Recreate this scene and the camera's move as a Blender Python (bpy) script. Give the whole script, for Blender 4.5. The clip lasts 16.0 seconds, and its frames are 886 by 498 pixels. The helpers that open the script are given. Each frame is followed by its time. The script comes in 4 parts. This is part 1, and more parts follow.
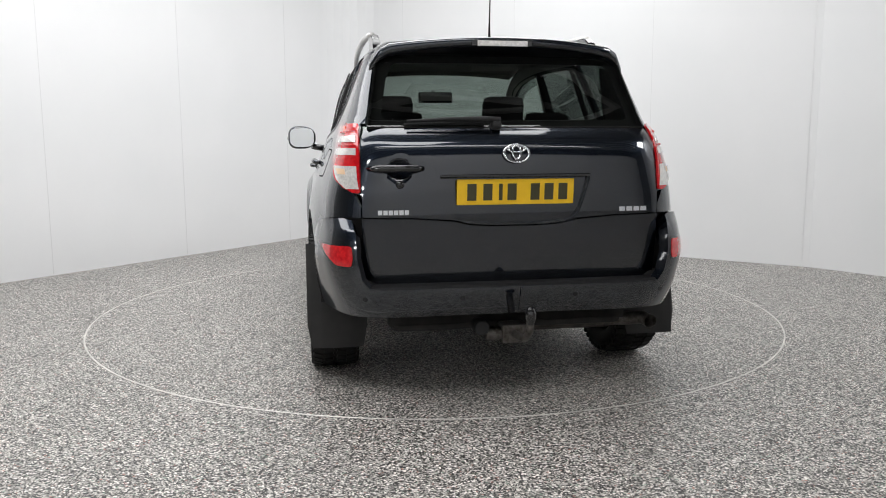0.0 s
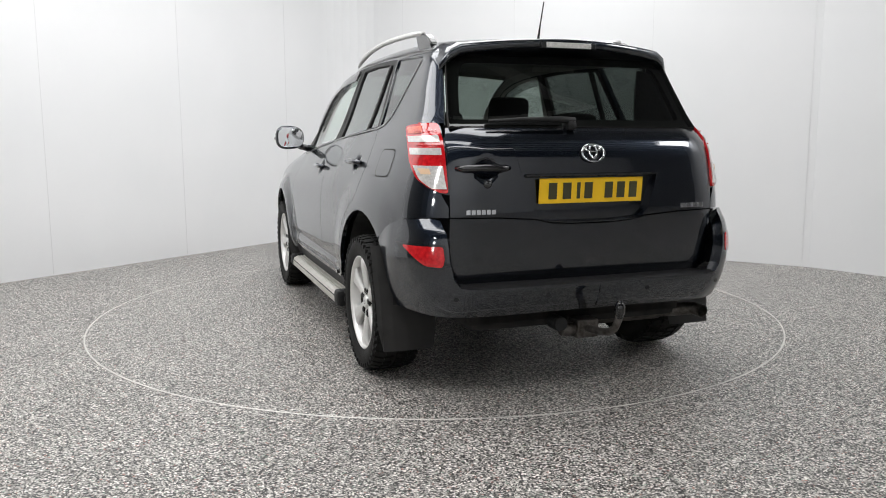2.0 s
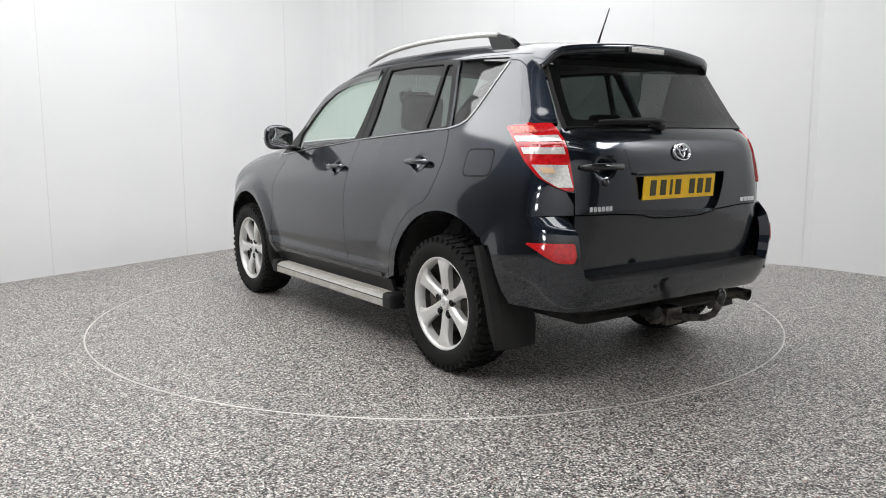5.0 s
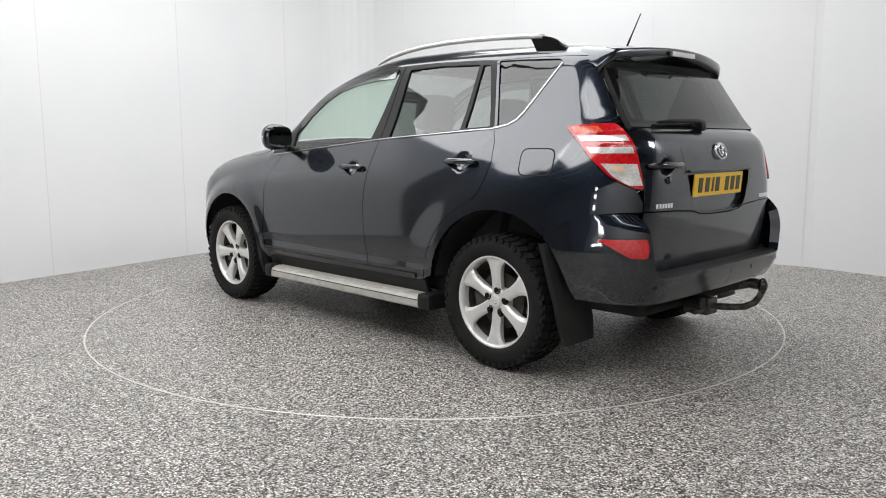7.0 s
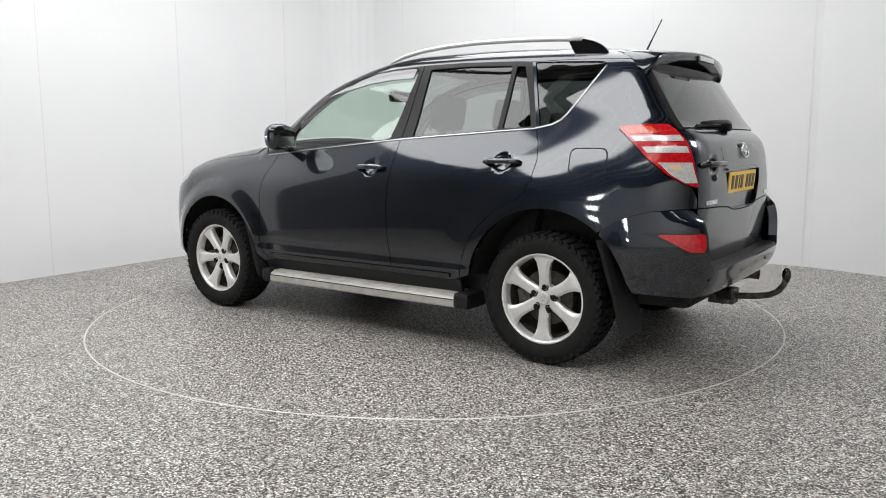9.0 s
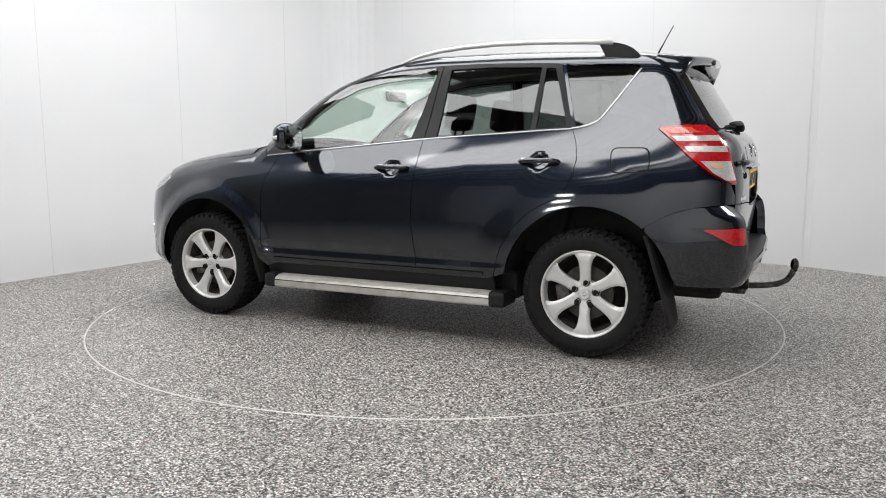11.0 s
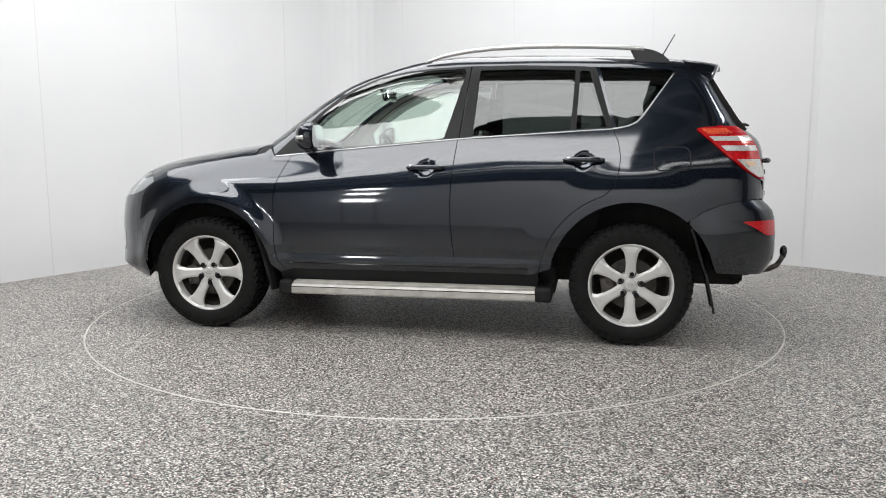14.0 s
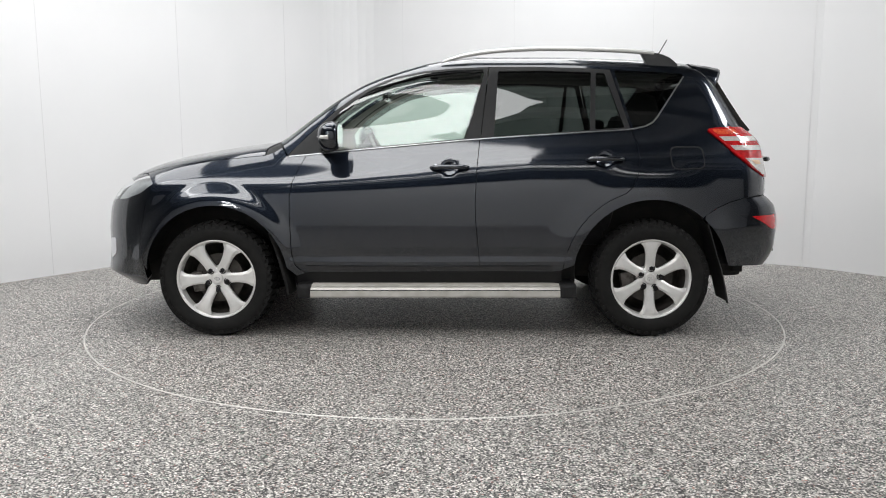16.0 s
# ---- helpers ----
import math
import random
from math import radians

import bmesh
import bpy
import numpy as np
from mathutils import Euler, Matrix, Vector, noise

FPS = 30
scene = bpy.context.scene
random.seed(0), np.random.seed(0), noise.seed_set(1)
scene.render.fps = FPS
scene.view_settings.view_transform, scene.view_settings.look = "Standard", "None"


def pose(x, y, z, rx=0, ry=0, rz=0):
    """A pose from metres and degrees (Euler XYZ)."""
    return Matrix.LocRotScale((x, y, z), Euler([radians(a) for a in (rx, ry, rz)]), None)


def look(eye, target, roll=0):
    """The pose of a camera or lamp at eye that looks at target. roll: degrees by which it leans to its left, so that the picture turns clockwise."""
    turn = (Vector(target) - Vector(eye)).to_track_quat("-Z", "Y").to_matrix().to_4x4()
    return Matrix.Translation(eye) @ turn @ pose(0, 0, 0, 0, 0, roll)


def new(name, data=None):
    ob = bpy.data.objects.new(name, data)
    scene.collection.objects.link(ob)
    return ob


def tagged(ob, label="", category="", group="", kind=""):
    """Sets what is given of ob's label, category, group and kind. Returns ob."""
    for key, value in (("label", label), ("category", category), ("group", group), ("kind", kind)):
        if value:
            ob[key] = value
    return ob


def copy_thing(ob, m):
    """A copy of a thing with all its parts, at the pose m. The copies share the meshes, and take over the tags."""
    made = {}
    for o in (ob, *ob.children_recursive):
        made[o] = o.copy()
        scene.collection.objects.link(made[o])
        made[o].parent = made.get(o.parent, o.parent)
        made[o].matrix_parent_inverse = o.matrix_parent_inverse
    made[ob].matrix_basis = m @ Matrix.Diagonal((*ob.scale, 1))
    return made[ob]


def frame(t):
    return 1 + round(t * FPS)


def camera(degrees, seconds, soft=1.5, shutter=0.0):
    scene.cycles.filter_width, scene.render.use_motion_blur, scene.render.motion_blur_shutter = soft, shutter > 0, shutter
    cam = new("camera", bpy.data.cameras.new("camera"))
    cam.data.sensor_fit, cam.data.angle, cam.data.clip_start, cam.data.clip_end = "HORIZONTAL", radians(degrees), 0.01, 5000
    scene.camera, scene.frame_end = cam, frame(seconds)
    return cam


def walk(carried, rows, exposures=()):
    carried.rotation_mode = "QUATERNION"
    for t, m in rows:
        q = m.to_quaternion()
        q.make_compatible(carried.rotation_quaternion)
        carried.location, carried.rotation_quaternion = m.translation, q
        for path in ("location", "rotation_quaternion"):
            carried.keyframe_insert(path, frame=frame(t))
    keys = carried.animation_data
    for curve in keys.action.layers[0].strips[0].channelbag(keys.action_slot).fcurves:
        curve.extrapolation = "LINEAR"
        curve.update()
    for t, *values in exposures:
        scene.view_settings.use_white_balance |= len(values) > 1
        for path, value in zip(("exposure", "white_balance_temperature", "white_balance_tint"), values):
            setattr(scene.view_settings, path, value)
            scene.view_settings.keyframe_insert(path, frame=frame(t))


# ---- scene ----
from mathutils.geometry import delaunay_2d_cdt

# Studio turntable: the camera stands still, the car turns.
CAR_X, CAR_Y = -0.006, -0.027
HEADINGS = ((0, 99.14), (2, 109.3), (4, 119.4), (6.5, 131.7), (9, 144.0), (11.5, 156.25), (14, 168.43), (16, 178.3))
cam = camera(59.44, 16.0, soft=1.0)
EYE = Vector((0, -5.350, 1.144))
AIM = EYE + Vector((math.sin(radians(0.5555)) * math.cos(radians(-7.867)), math.cos(radians(0.5555)) * math.cos(radians(-7.867)), math.sin(radians(-7.867))))
walk(cam, [(0, look(EYE, AIM, -0.208)), (16, look(EYE, AIM, -0.208))], exposures=[(0, -0.33), (16, -0.33)])

# ---- light ----
world = bpy.data.worlds.new("world")
scene.world = world
world.use_nodes = True
world.node_tree.nodes["Background"].inputs[0].default_value = (0.9, 0.95, 1.0, 1)
world.node_tree.nodes["Background"].inputs[1].default_value = 0.05


def area_lamp(name, eye, target, sx, sy, watts, colour=(0.99, 0.995, 1.0)):
    data = bpy.data.lights.new(name, "AREA")
    data.shape, data.size, data.size_y, data.energy, data.color = "RECTANGLE", sx, sy, watts, colour
    ob = new(name, data)
    ob.matrix_world = look(eye, target)
    return ob


area_lamp("overhead_softbox", (-0.6, 0.0, 4.35), (-0.6, 0.0, 0), 4.0, 3.2, 235)
area_lamp("front_softbox", (-1.7, -3.6, 4.3), (-1.5, -2.9, 0), 5.4, 0.9, 115)
# Added fill lamp, brightens the screen wall that the paint mirrors.
area_lamp("wall_fill", (0.6, -5.3, 4.4), (0.4, -7.3, 1.5), 6.0, 0.8, 140)
# Invented fill on the right, only to even out the right wall.
area_lamp("right_fill", (5.4, -2.4, 4.4), (4.4, 0.3, 0.8), 1.6, 1.8, 175)
# Extra fill lamp put in to lift the far walls.
area_lamp("back_fill", (1.2, 2.2, 4.35), (1.2, 2.2, 0), 3.4, 0.8, 60)
area_lamp("left_softbox", (-3.5, -1.0, 4.0), (-0.2, -1.2, 0.8), 3.0, 1.3, 70)
BANK, BARS = Vector((-2.75, -4.95, 0.0)), (1.2, 1.8, 2.4)
for bar_z in BARS:
    area_lamp("bank_lamp", BANK + Vector((0.05, 0.10, bar_z)), (0, 0.2, 0.9), 0.36, 0.2, 9)

# ---- materials ----
def material(name, colour, rough=0.5, metal=0.0, **more):
    m = bpy.data.materials.new(name)
    m.use_nodes = True
    b = m.node_tree.nodes["Principled BSDF"]
    b.inputs["Base Color"].default_value = (*colour, 1)
    b.inputs["Roughness"].default_value, b.inputs["Metallic"].default_value = rough, metal
    for key, value in more.items():
        b.inputs[key.replace("_", " ")].default_value = value
    return m


def node(m, kind, **values):
    n = m.node_tree.nodes.new(kind)
    for key, value in values.items():
        n.inputs[key.replace("_", " ")].default_value = value
    return n


def link(m, a, b):
    m.node_tree.links.new(a, b)


def vary(m, dark, light, scale, detail=4.0, bump=0.0, bump_scale=None, rough=None, space="Object"):
    """Noise between two colours, fine relief and uneven gloss."""
    b = m.node_tree.nodes["Principled BSDF"]
    at = node(m, "ShaderNodeTexCoord")
    n1 = node(m, "ShaderNodeTexNoise", Scale=scale, Detail=detail)
    link(m, at.outputs[space], n1.inputs["Vector"])
    ramp = node(m, "ShaderNodeValToRGB")
    ramp.color_ramp.elements[0].position, ramp.color_ramp.elements[1].position = 0.3, 0.7
    ramp.color_ramp.elements[0].color, ramp.color_ramp.elements[1].color = (*dark, 1), (*light, 1)
    link(m, n1.outputs["Fac"], ramp.inputs["Fac"])
    link(m, ramp.outputs["Color"], b.inputs["Base Color"])
    if bump:
        n2 = node(m, "ShaderNodeTexNoise", Scale=bump_scale or scale * 8, Detail=3.0)
        link(m, at.outputs[space], n2.inputs["Vector"])
        bp = node(m, "ShaderNodeBump", Strength=bump, Distance=0.002)
        link(m, n2.outputs["Fac"], bp.inputs["Height"])
        link(m, bp.outputs["Normal"], b.inputs["Normal"])
    if rough:
        mr = node(m, "ShaderNodeMapRange", To_Min=rough[0], To_Max=rough[1])
        link(m, n1.outputs["Fac"], mr.inputs["Value"])
        link(m, mr.outputs["Result"], b.inputs["Roughness"])
    return m


PAINT = material("car_paint", (0.011, 0.015, 0.024), 0.36, 0.95, Coat_Weight=1.0, Coat_Roughness=0.065, Coat_IOR=1.75, Specular_IOR_Level=0.0)
vary(PAINT, (0.007, 0.0096, 0.0150), (0.016, 0.0215, 0.033), 900, 2.0)
TRIM = vary(material("black_plastic", (0.009, 0.009, 0.010), 0.5, Specular_IOR_Level=0.35), (0.007, 0.007, 0.008), (0.013, 0.013, 0.013), 60, 4, 0.15, 900, (0.42, 0.6))
FLAP = vary(material("rubber_sheet", (0.03, 0.029, 0.028), 0.6), (0.028, 0.0275, 0.027), (0.048, 0.046, 0.044), 9, 5, 0.1, 300, (0.5, 0.75))
GLOSS = material("gloss_black", (0.006, 0.006, 0.007), 0.12, 0.0, Coat_Weight=0.6)
CHROME = vary(material("chrome", (0.75, 0.76, 0.78), 0.12, 1.0), (0.7, 0.71, 0.73), (0.8, 0.81, 0.83), 30, 3, rough=(0.08, 0.18))
STRIP = vary(material("satin_strip", (0.4, 0.4, 0.41), 0.3, 1.0), (0.34, 0.34, 0.35), (0.44, 0.44, 0.45), 30, 3)
ALLOY = vary(material("alloy_silver", (0.7, 0.69, 0.67), 0.32, 0.45), (0.74, 0.73, 0.71), (0.86, 0.85, 0.83), 14, 5, 0.04, 400, (0.26, 0.42))
STEEL = vary(material("worn_steel", (0.2, 0.18, 0.16), 0.5, 0.8), (0.05, 0.042, 0.036), (0.17, 0.16, 0.15), 40, 6, 0.2, 300, (0.35, 0.65))
STEPMAT = vary(material("anodised_aluminium", (0.62, 0.6, 0.55), 0.4, 0.6), (0.55, 0.53, 0.48), (0.68, 0.66, 0.62), 18, 5, 0.05, 500, (0.32, 0.5))
NUT = material("black_chrome_nut", (0.03, 0.03, 0.032), 0.25, 0.9)
TYRE = vary(material("tyre_rubber", (0.009, 0.009, 0.009), 0.7, Specular_IOR_Level=0.25), (0.005, 0.005, 0.005), (0.013, 0.0127, 0.012), 25, 5, 0.25, 500, (0.55, 0.8))
DARK = material("under_dark", (0.008, 0.008, 0.008), 0.85)
vary(DARK, (0.006, 0.006, 0.006), (0.02, 0.018, 0.016), 14, 5, 0.2, 90)
CLOTH = vary(material("seat_cloth", (0.014, 0.014, 0.015), 0.9), (0.011, 0.011, 0.012), (0.02, 0.02, 0.022), 160, 3, 0.3, 1200)
CABIN = vary(material("cabin_plastic", (0.1, 0.1, 0.1), 0.6), (0.05, 0.05, 0.05), (0.075, 0.074, 0.072), 40, 4, 0.1, 700)
LINER = vary(material("headlining", (0.5, 0.48, 0.45), 0.9), (0.46, 0.445, 0.41), (0.55, 0.53, 0.495), 80, 3, 0.1, 900)
RED = material("red_lens", (0.62, 0.012, 0.016), 0.08, 0.0, Coat_Weight=1.0, Emission_Strength=0.0, Subsurface_Weight=0.0)
vary(RED, (0.42, 0.004, 0.008), (0.68, 0.014, 0.018), 60, 3, 0.2, 130)
CLEAR = vary(material("clear_lens", (0.75, 0.73, 0.7), 0.1, 0.25, Coat_Weight=1.0), (0.62, 0.60, 0.58), (0.88, 0.86, 0.83), 90, 2, 0.12, 160)
LED = material("led_red", (0.5, 0.012, 0.02), 0.15, 0.0, Coat_Weight=1.0)
SHEENRED = vary(material("orange_red_sheen", (0.8, 0.1, 0.03), 0.1, 0.0, Coat_Weight=1.0), (0.62, 0.03, 0.02), (0.85, 0.16, 0.06), 60, 3, 0.4, 130)
AMBER = material("amber_lens", (0.82, 0.58, 0.38), 0.12, 0.0, Coat_Weight=1.0)
YELLOW = vary(material("plate_yellow", (0.85, 0.5, 0.01), 0.35), (0.88, 0.53, 0.012), (0.94, 0.58, 0.018), 30, 3)
INK = material("plate_ink", (0.05, 0.045, 0.02), 0.45)
MIRROR = material("mirror_glass", (0.85, 0.87, 0.88), 0.02, 1.0)


def glass_material(name, tint, fac):
    """Pane glass: partly clear by its tint, with a mirror gloss that grows at a slant."""
    m = bpy.data.materials.new(name)
    m.use_nodes = True
    nt = m.node_tree
    nt.nodes.remove(nt.nodes["Principled BSDF"])
    out = nt.nodes["Material Output"]
    tr = node(m, "ShaderNodeBsdfTransparent", Color=(*tint, 1))
    gl = node(m, "ShaderNodeBsdfGlossy", Color=(1, 1, 1, 1), Roughness=0.0)
    lw = node(m, "ShaderNodeLayerWeight", Blend=0.5)
    power = m.node_tree.nodes.new("ShaderNodeMath")
    power.operation, power.inputs[1].default_value = "POWER", 4.5
    gain = node(m, "ShaderNodeMapRange", To_Min=fac, To_Max=1.0)
    link(m, lw.outputs["Facing"], power.inputs[0])
    link(m, power.outputs[0], gain.inputs["Value"])
    mix = node(m, "ShaderNodeMixShader")
    link(m, gain.outputs["Result"], mix.inputs[0])
    link(m, tr.outputs[0], mix.inputs[1])
    link(m, gl.outputs[0], mix.inputs[2])
    link(m, mix.outputs[0], out.inputs["Surface"])
    return m


GLASS = glass_material("green_glass", (0.80, 0.90, 0.84), 0.065)
PRIVACY = glass_material("privacy_glass", (0.20, 0.225, 0.215), 0.06)
SMOKE = glass_material("smoked_acrylic", (0.34, 0.34, 0.35), 0.12)
HEADGLASS = glass_material("lamp_cover", (0.93, 0.95, 0.95), 0.075)

# ---- room ----
def part(name, bm, mat, parent=None, label="", smooth=False):
    me = bpy.data.meshes.new(name)
    if smooth:
        for f in bm.faces:
            f.smooth = True
    bm.to_mesh(me)
    bm.free()
    me.materials.append(mat)
    ob = new(name, me)
    if parent:
        ob.parent = parent
    if label:
        ob["label"] = label
    return ob


def box_into(bm, x0, x1, y0, y1, z0, z1, bevel=0.0, m=None):
    g = bmesh.ops.create_cube(bm, size=1.0)["verts"]
    for v in g:
        v.co = Vector(((x0 + x1) / 2 + v.co.x * (x1 - x0), (y0 + y1) / 2 + v.co.y * (y1 - y0), (z0 + z1) / 2 + v.co.z * (z1 - z0)))
    if bevel:
        edges = list({e for v in g for e in v.link_edges})
        made = bmesh.ops.bevel(bm, geom=edges, offset=bevel, segments=2, affect="EDGES", profile=0.6)
        g = list({v for f in made["faces"] for v in f.verts} | {v for v in g if v.is_valid})
    if m is not None:
        bmesh.ops.transform(bm, matrix=m, verts=g)
    return g


def box(*a, bevel=0.0, m=None):
    bm = bmesh.new()
    box_into(bm, *a, bevel=bevel, m=m)
    return bm


def cyl_into(bm, r, r2, length, m, seg=24):
    """A cylinder along local z, centred, placed by m."""
    g = bmesh.ops.create_cone(bm, cap_ends=True, segments=seg, radius1=r, radius2=r2, depth=length)["verts"]
    bmesh.ops.transform(bm, matrix=m, verts=g)
    return g


def lathe(profile, seg, m=None, closed=False):
    """Turns (radius, height) pairs round local z."""
    bm = bmesh.new()
    rings = []
    for r, h in profile:
        rings.append([bm.verts.new((r * math.cos(2 * math.pi * i / seg), r * math.sin(2 * math.pi * i / seg), h)) for i in range(seg)])
    pairs = list(zip(rings, rings[1:])) + ([(rings[-1], rings[0])] if closed else [])
    for a, b in pairs:
        for i in range(seg):
            j = (i + 1) % seg
            bm.faces.new((a[i], a[j], b[j], b[i]))
    if m is not None:
        bmesh.ops.transform(bm, matrix=m, verts=bm.verts)
    return bm


def tube(points, radius, seg=10, flat=1.0, caps=True):
    """A swept tube along points; flat squeezes it in height."""
    bm = bmesh.new()
    pts = [Vector(p) for p in points]
    rings = []
    for i, p in enumerate(pts):
        d = (pts[min(i + 1, len(pts) - 1)] - pts[max(i - 1, 0)]).normalized()
        up = Vector((0, 0, 1)) if abs(d.z) < 0.9 else Vector((1, 0, 0))
        s = d.cross(up).normalized()
        u = s.cross(d)
        r = radius[i] if isinstance(radius, (list, tuple)) else radius
        rings.append([bm.verts.new(p + s * r * math.cos(2 * math.pi * k / seg) + u * r * flat * math.sin(2 * math.pi * k / seg)) for k in range(seg)])
    for a, b in zip(rings, rings[1:]):
        for i in range(seg):
            j = (i + 1) % seg
            bm.faces.new((a[i], b[i], b[j], a[j]))
    if caps:
        bm.faces.new(rings[0])
        bm.faces.new(rings[-1][::-1])
    return bm


# Speckled resin floor: small grey, black and white chips.
FLOOR = material("speckled_floor", (0.3, 0.29, 0.28), 0.42)
def floor_nodes(m):
    b = m.node_tree.nodes["Principled BSDF"]
    at = node(m, "ShaderNodeTexCoord")
    v1 = node(m, "ShaderNodeTexVoronoi", Scale=165.0, Randomness=1.0)
    link(m, at.outputs["Object"], v1.inputs["Vector"])
    sep = node(m, "ShaderNodeSeparateColor")
    link(m, v1.outputs["Color"], sep.inputs[0])
    ramp = node(m, "ShaderNodeValToRGB")
    ramp.color_ramp.interpolation = "CONSTANT"
    els = ramp.color_ramp.elements
    els[0].position, els[0].color = 0.0, (0.011, 0.0105, 0.0105, 1)
    els[1].position, els[1].color = 0.33, (0.088, 0.083, 0.077, 1)
    for p, c in ((0.46, (0.23, 0.217, 0.2)), (0.64, (0.44, 0.418, 0.39)), (0.86, (0.74, 0.715, 0.675)), (0.975, (0.34, 0.17, 0.14)), (0.988, (0.2, 0.28, 0.22))):
        e = els.new(p)
        e.color = (*c, 1)
    link(m, sep.outputs[0], ramp.inputs["Fac"])
    n = node(m, "ShaderNodeTexNoise", Scale=1.3, Detail=4.0)
    link(m, at.outputs["Object"], n.inputs["Vector"])
    mr = node(m, "ShaderNodeMapRange", To_Min=0.98, To_Max=1.22)
    link(m, n.outputs["Fac"], mr.inputs["Value"])
    mul = m.node_tree.nodes.new("ShaderNodeVectorMath")
    mul.operation = "SCALE"
    link(m, ramp.outputs["Color"], mul.inputs[0])
    link(m, mr.outputs["Result"], mul.inputs["Scale"])
    link(m, mul.outputs[0], b.inputs["Base Color"])
    bp = node(m, "ShaderNodeBump", Strength=0.35, Distance=0.002)
    link(m, v1.outputs["Distance"], bp.inputs["Height"])
    link(m, bp.outputs["Normal"], b.inputs["Normal"])
    rr = node(m, "ShaderNodeMapRange", To_Min=0.3, To_Max=0.6)
    link(m, sep.outputs[1], rr.inputs["Value"])
    link(m, rr.outputs["Result"], b.inputs["Roughness"])
floor_nodes(FLOOR)
WALL = vary(material("white_wall", (0.8, 0.8, 0.8), 0.55), (0.775, 0.78, 0.785), (0.81, 0.81, 0.815), 1.1, 6, 0.04, 60, (0.45, 0.65))
CEIL = vary(material("dark_ceiling", (0.05, 0.05, 0.05), 0.9), (0.03, 0.03, 0.032), (0.05, 0.05, 0.05), 3, 5)
BACK = vary(material("grey_back_wall", (0.16, 0.16, 0.16), 0.8), (0.13, 0.13, 0.13), (0.19, 0.19, 0.185), 1.5, 5, 0.05, 50)
BRAKE = vary(material("dark_brown_metal", (0.05, 0.045, 0.04), 0.6, 0.4), (0.03, 0.027, 0.025), (0.09, 0.08, 0.07), 20, 5)
JOINT = material("wall_joint", (0.66, 0.66, 0.66), 0.7)
RINGMAT = vary(material("turntable_edging", (0.6, 0.58, 0.55), 0.4, 0.5), (0.5, 0.49, 0.47), (0.78, 0.76, 0.72), 5, 5, rough=(0.3, 0.6))

TURN_R = 2.247


def floor_sheet(r_in, r_out, seg, z):
    bm = bmesh.new()
    a = [bm.verts.new((r_in * math.cos(2 * math.pi * i / seg), r_in * math.sin(2 * math.pi * i / seg), z)) for i in range(seg)] if r_in else None
    b = [bm.verts.new((r_out * math.cos(2 * math.pi * i / seg), r_out * math.sin(2 * math.pi * i / seg), z)) for i in range(seg)]
    if a:
        for i in range(seg):
            j = (i + 1) % seg
            bm.faces.new((a[i], b[i], b[j], a[j]))
    else:
        bm.faces.new(b)
    return bm


tagged(part("floor", floor_sheet(TURN_R + 0.006, 12.0, 160, 0.0), FLOOR), "grey speckled resin chip floor of the studio", "floor", kind="structure")
turntable = tagged(part("turntable", floor_sheet(0, TURN_R - 0.004, 160, 0.0), FLOOR), "round turntable flush in the floor, same grey speckled resin", "turntable")
ring = lathe([(TURN_R - 0.004, -0.02), (TURN_R - 0.004, 0.001), (TURN_R + 0.002, 0.003), (TURN_R + 0.006, 0.001), (TURN_R + 0.006, -0.02)], 160)
part("edging", ring, RINGMAT, turntable, "thin pale metal edging strip")
pit = lathe([(0.0, -0.03), (TURN_R + 0.02, -0.03)], 48)
tagged(part("turntable_pit", pit, DARK), "dark pit beneath the turntable", "pit", kind="structure")

# Wall line in plan, from the left end round the far corner to the right end.
LEFT_A, CORNER, BEND, RIGHT_B = Vector((-7.6, -5.02)), Vector((-1.085, 4.73)), Vector((3.40, 1.60)), Vector((8.3, -4.6))


WHITE_END = LEFT_A + (CORNER - LEFT_A).normalized() * 5.2


def wall_plan():
    pts = [WHITE_END]
    a, b = (LEFT_A - CORNER).normalized(), (BEND - CORNER).normalized()
    p0, p2 = CORNER + a * 0.55, CORNER + b * 0.55
    for i in range(9):
        t = i / 8
        pts.append(p0 * (1 - t) ** 2 + CORNER * 2 * t * (1 - t) + p2 * t * t)
    pts += [BEND, RIGHT_B]
    return pts


def wall_mesh(pts, z0, z1, thick):
    bm = bmesh.new()
    rows = []
    for i, p in enumerate(pts):
        d = (pts[min(i + 1, len(pts) - 1)] - pts[max(i - 1, 0)]).normalized()
        n = Vector((-d.y, d.x))
        q = p + n * thick
        rows.append([bm.verts.new((p.x, p.y, z0)), bm.verts.new((p.x, p.y, z1)), bm.verts.new((q.x, q.y, z1)), bm.verts.new((q.x, q.y, z0))])
    for a, b in zip(rows, rows[1:]):
        for i in range(4):
            j = (i + 1) % 4
            bm.faces.new((a[i], b[i], b[j], a[j]))
    bm.faces.new(rows[0])
    bm.faces.new(rows[-1][::-1])
    bmesh.ops.recalc_face_normals(bm, faces=bm.faces)
    return bm


WALL_H = 4.6
wall = tagged(part("wall_back", wall_mesh(wall_plan(), 0.0, WALL_H, 0.12), WALL), "plain white studio wall with a rounded far corner", "wall", kind="structure")
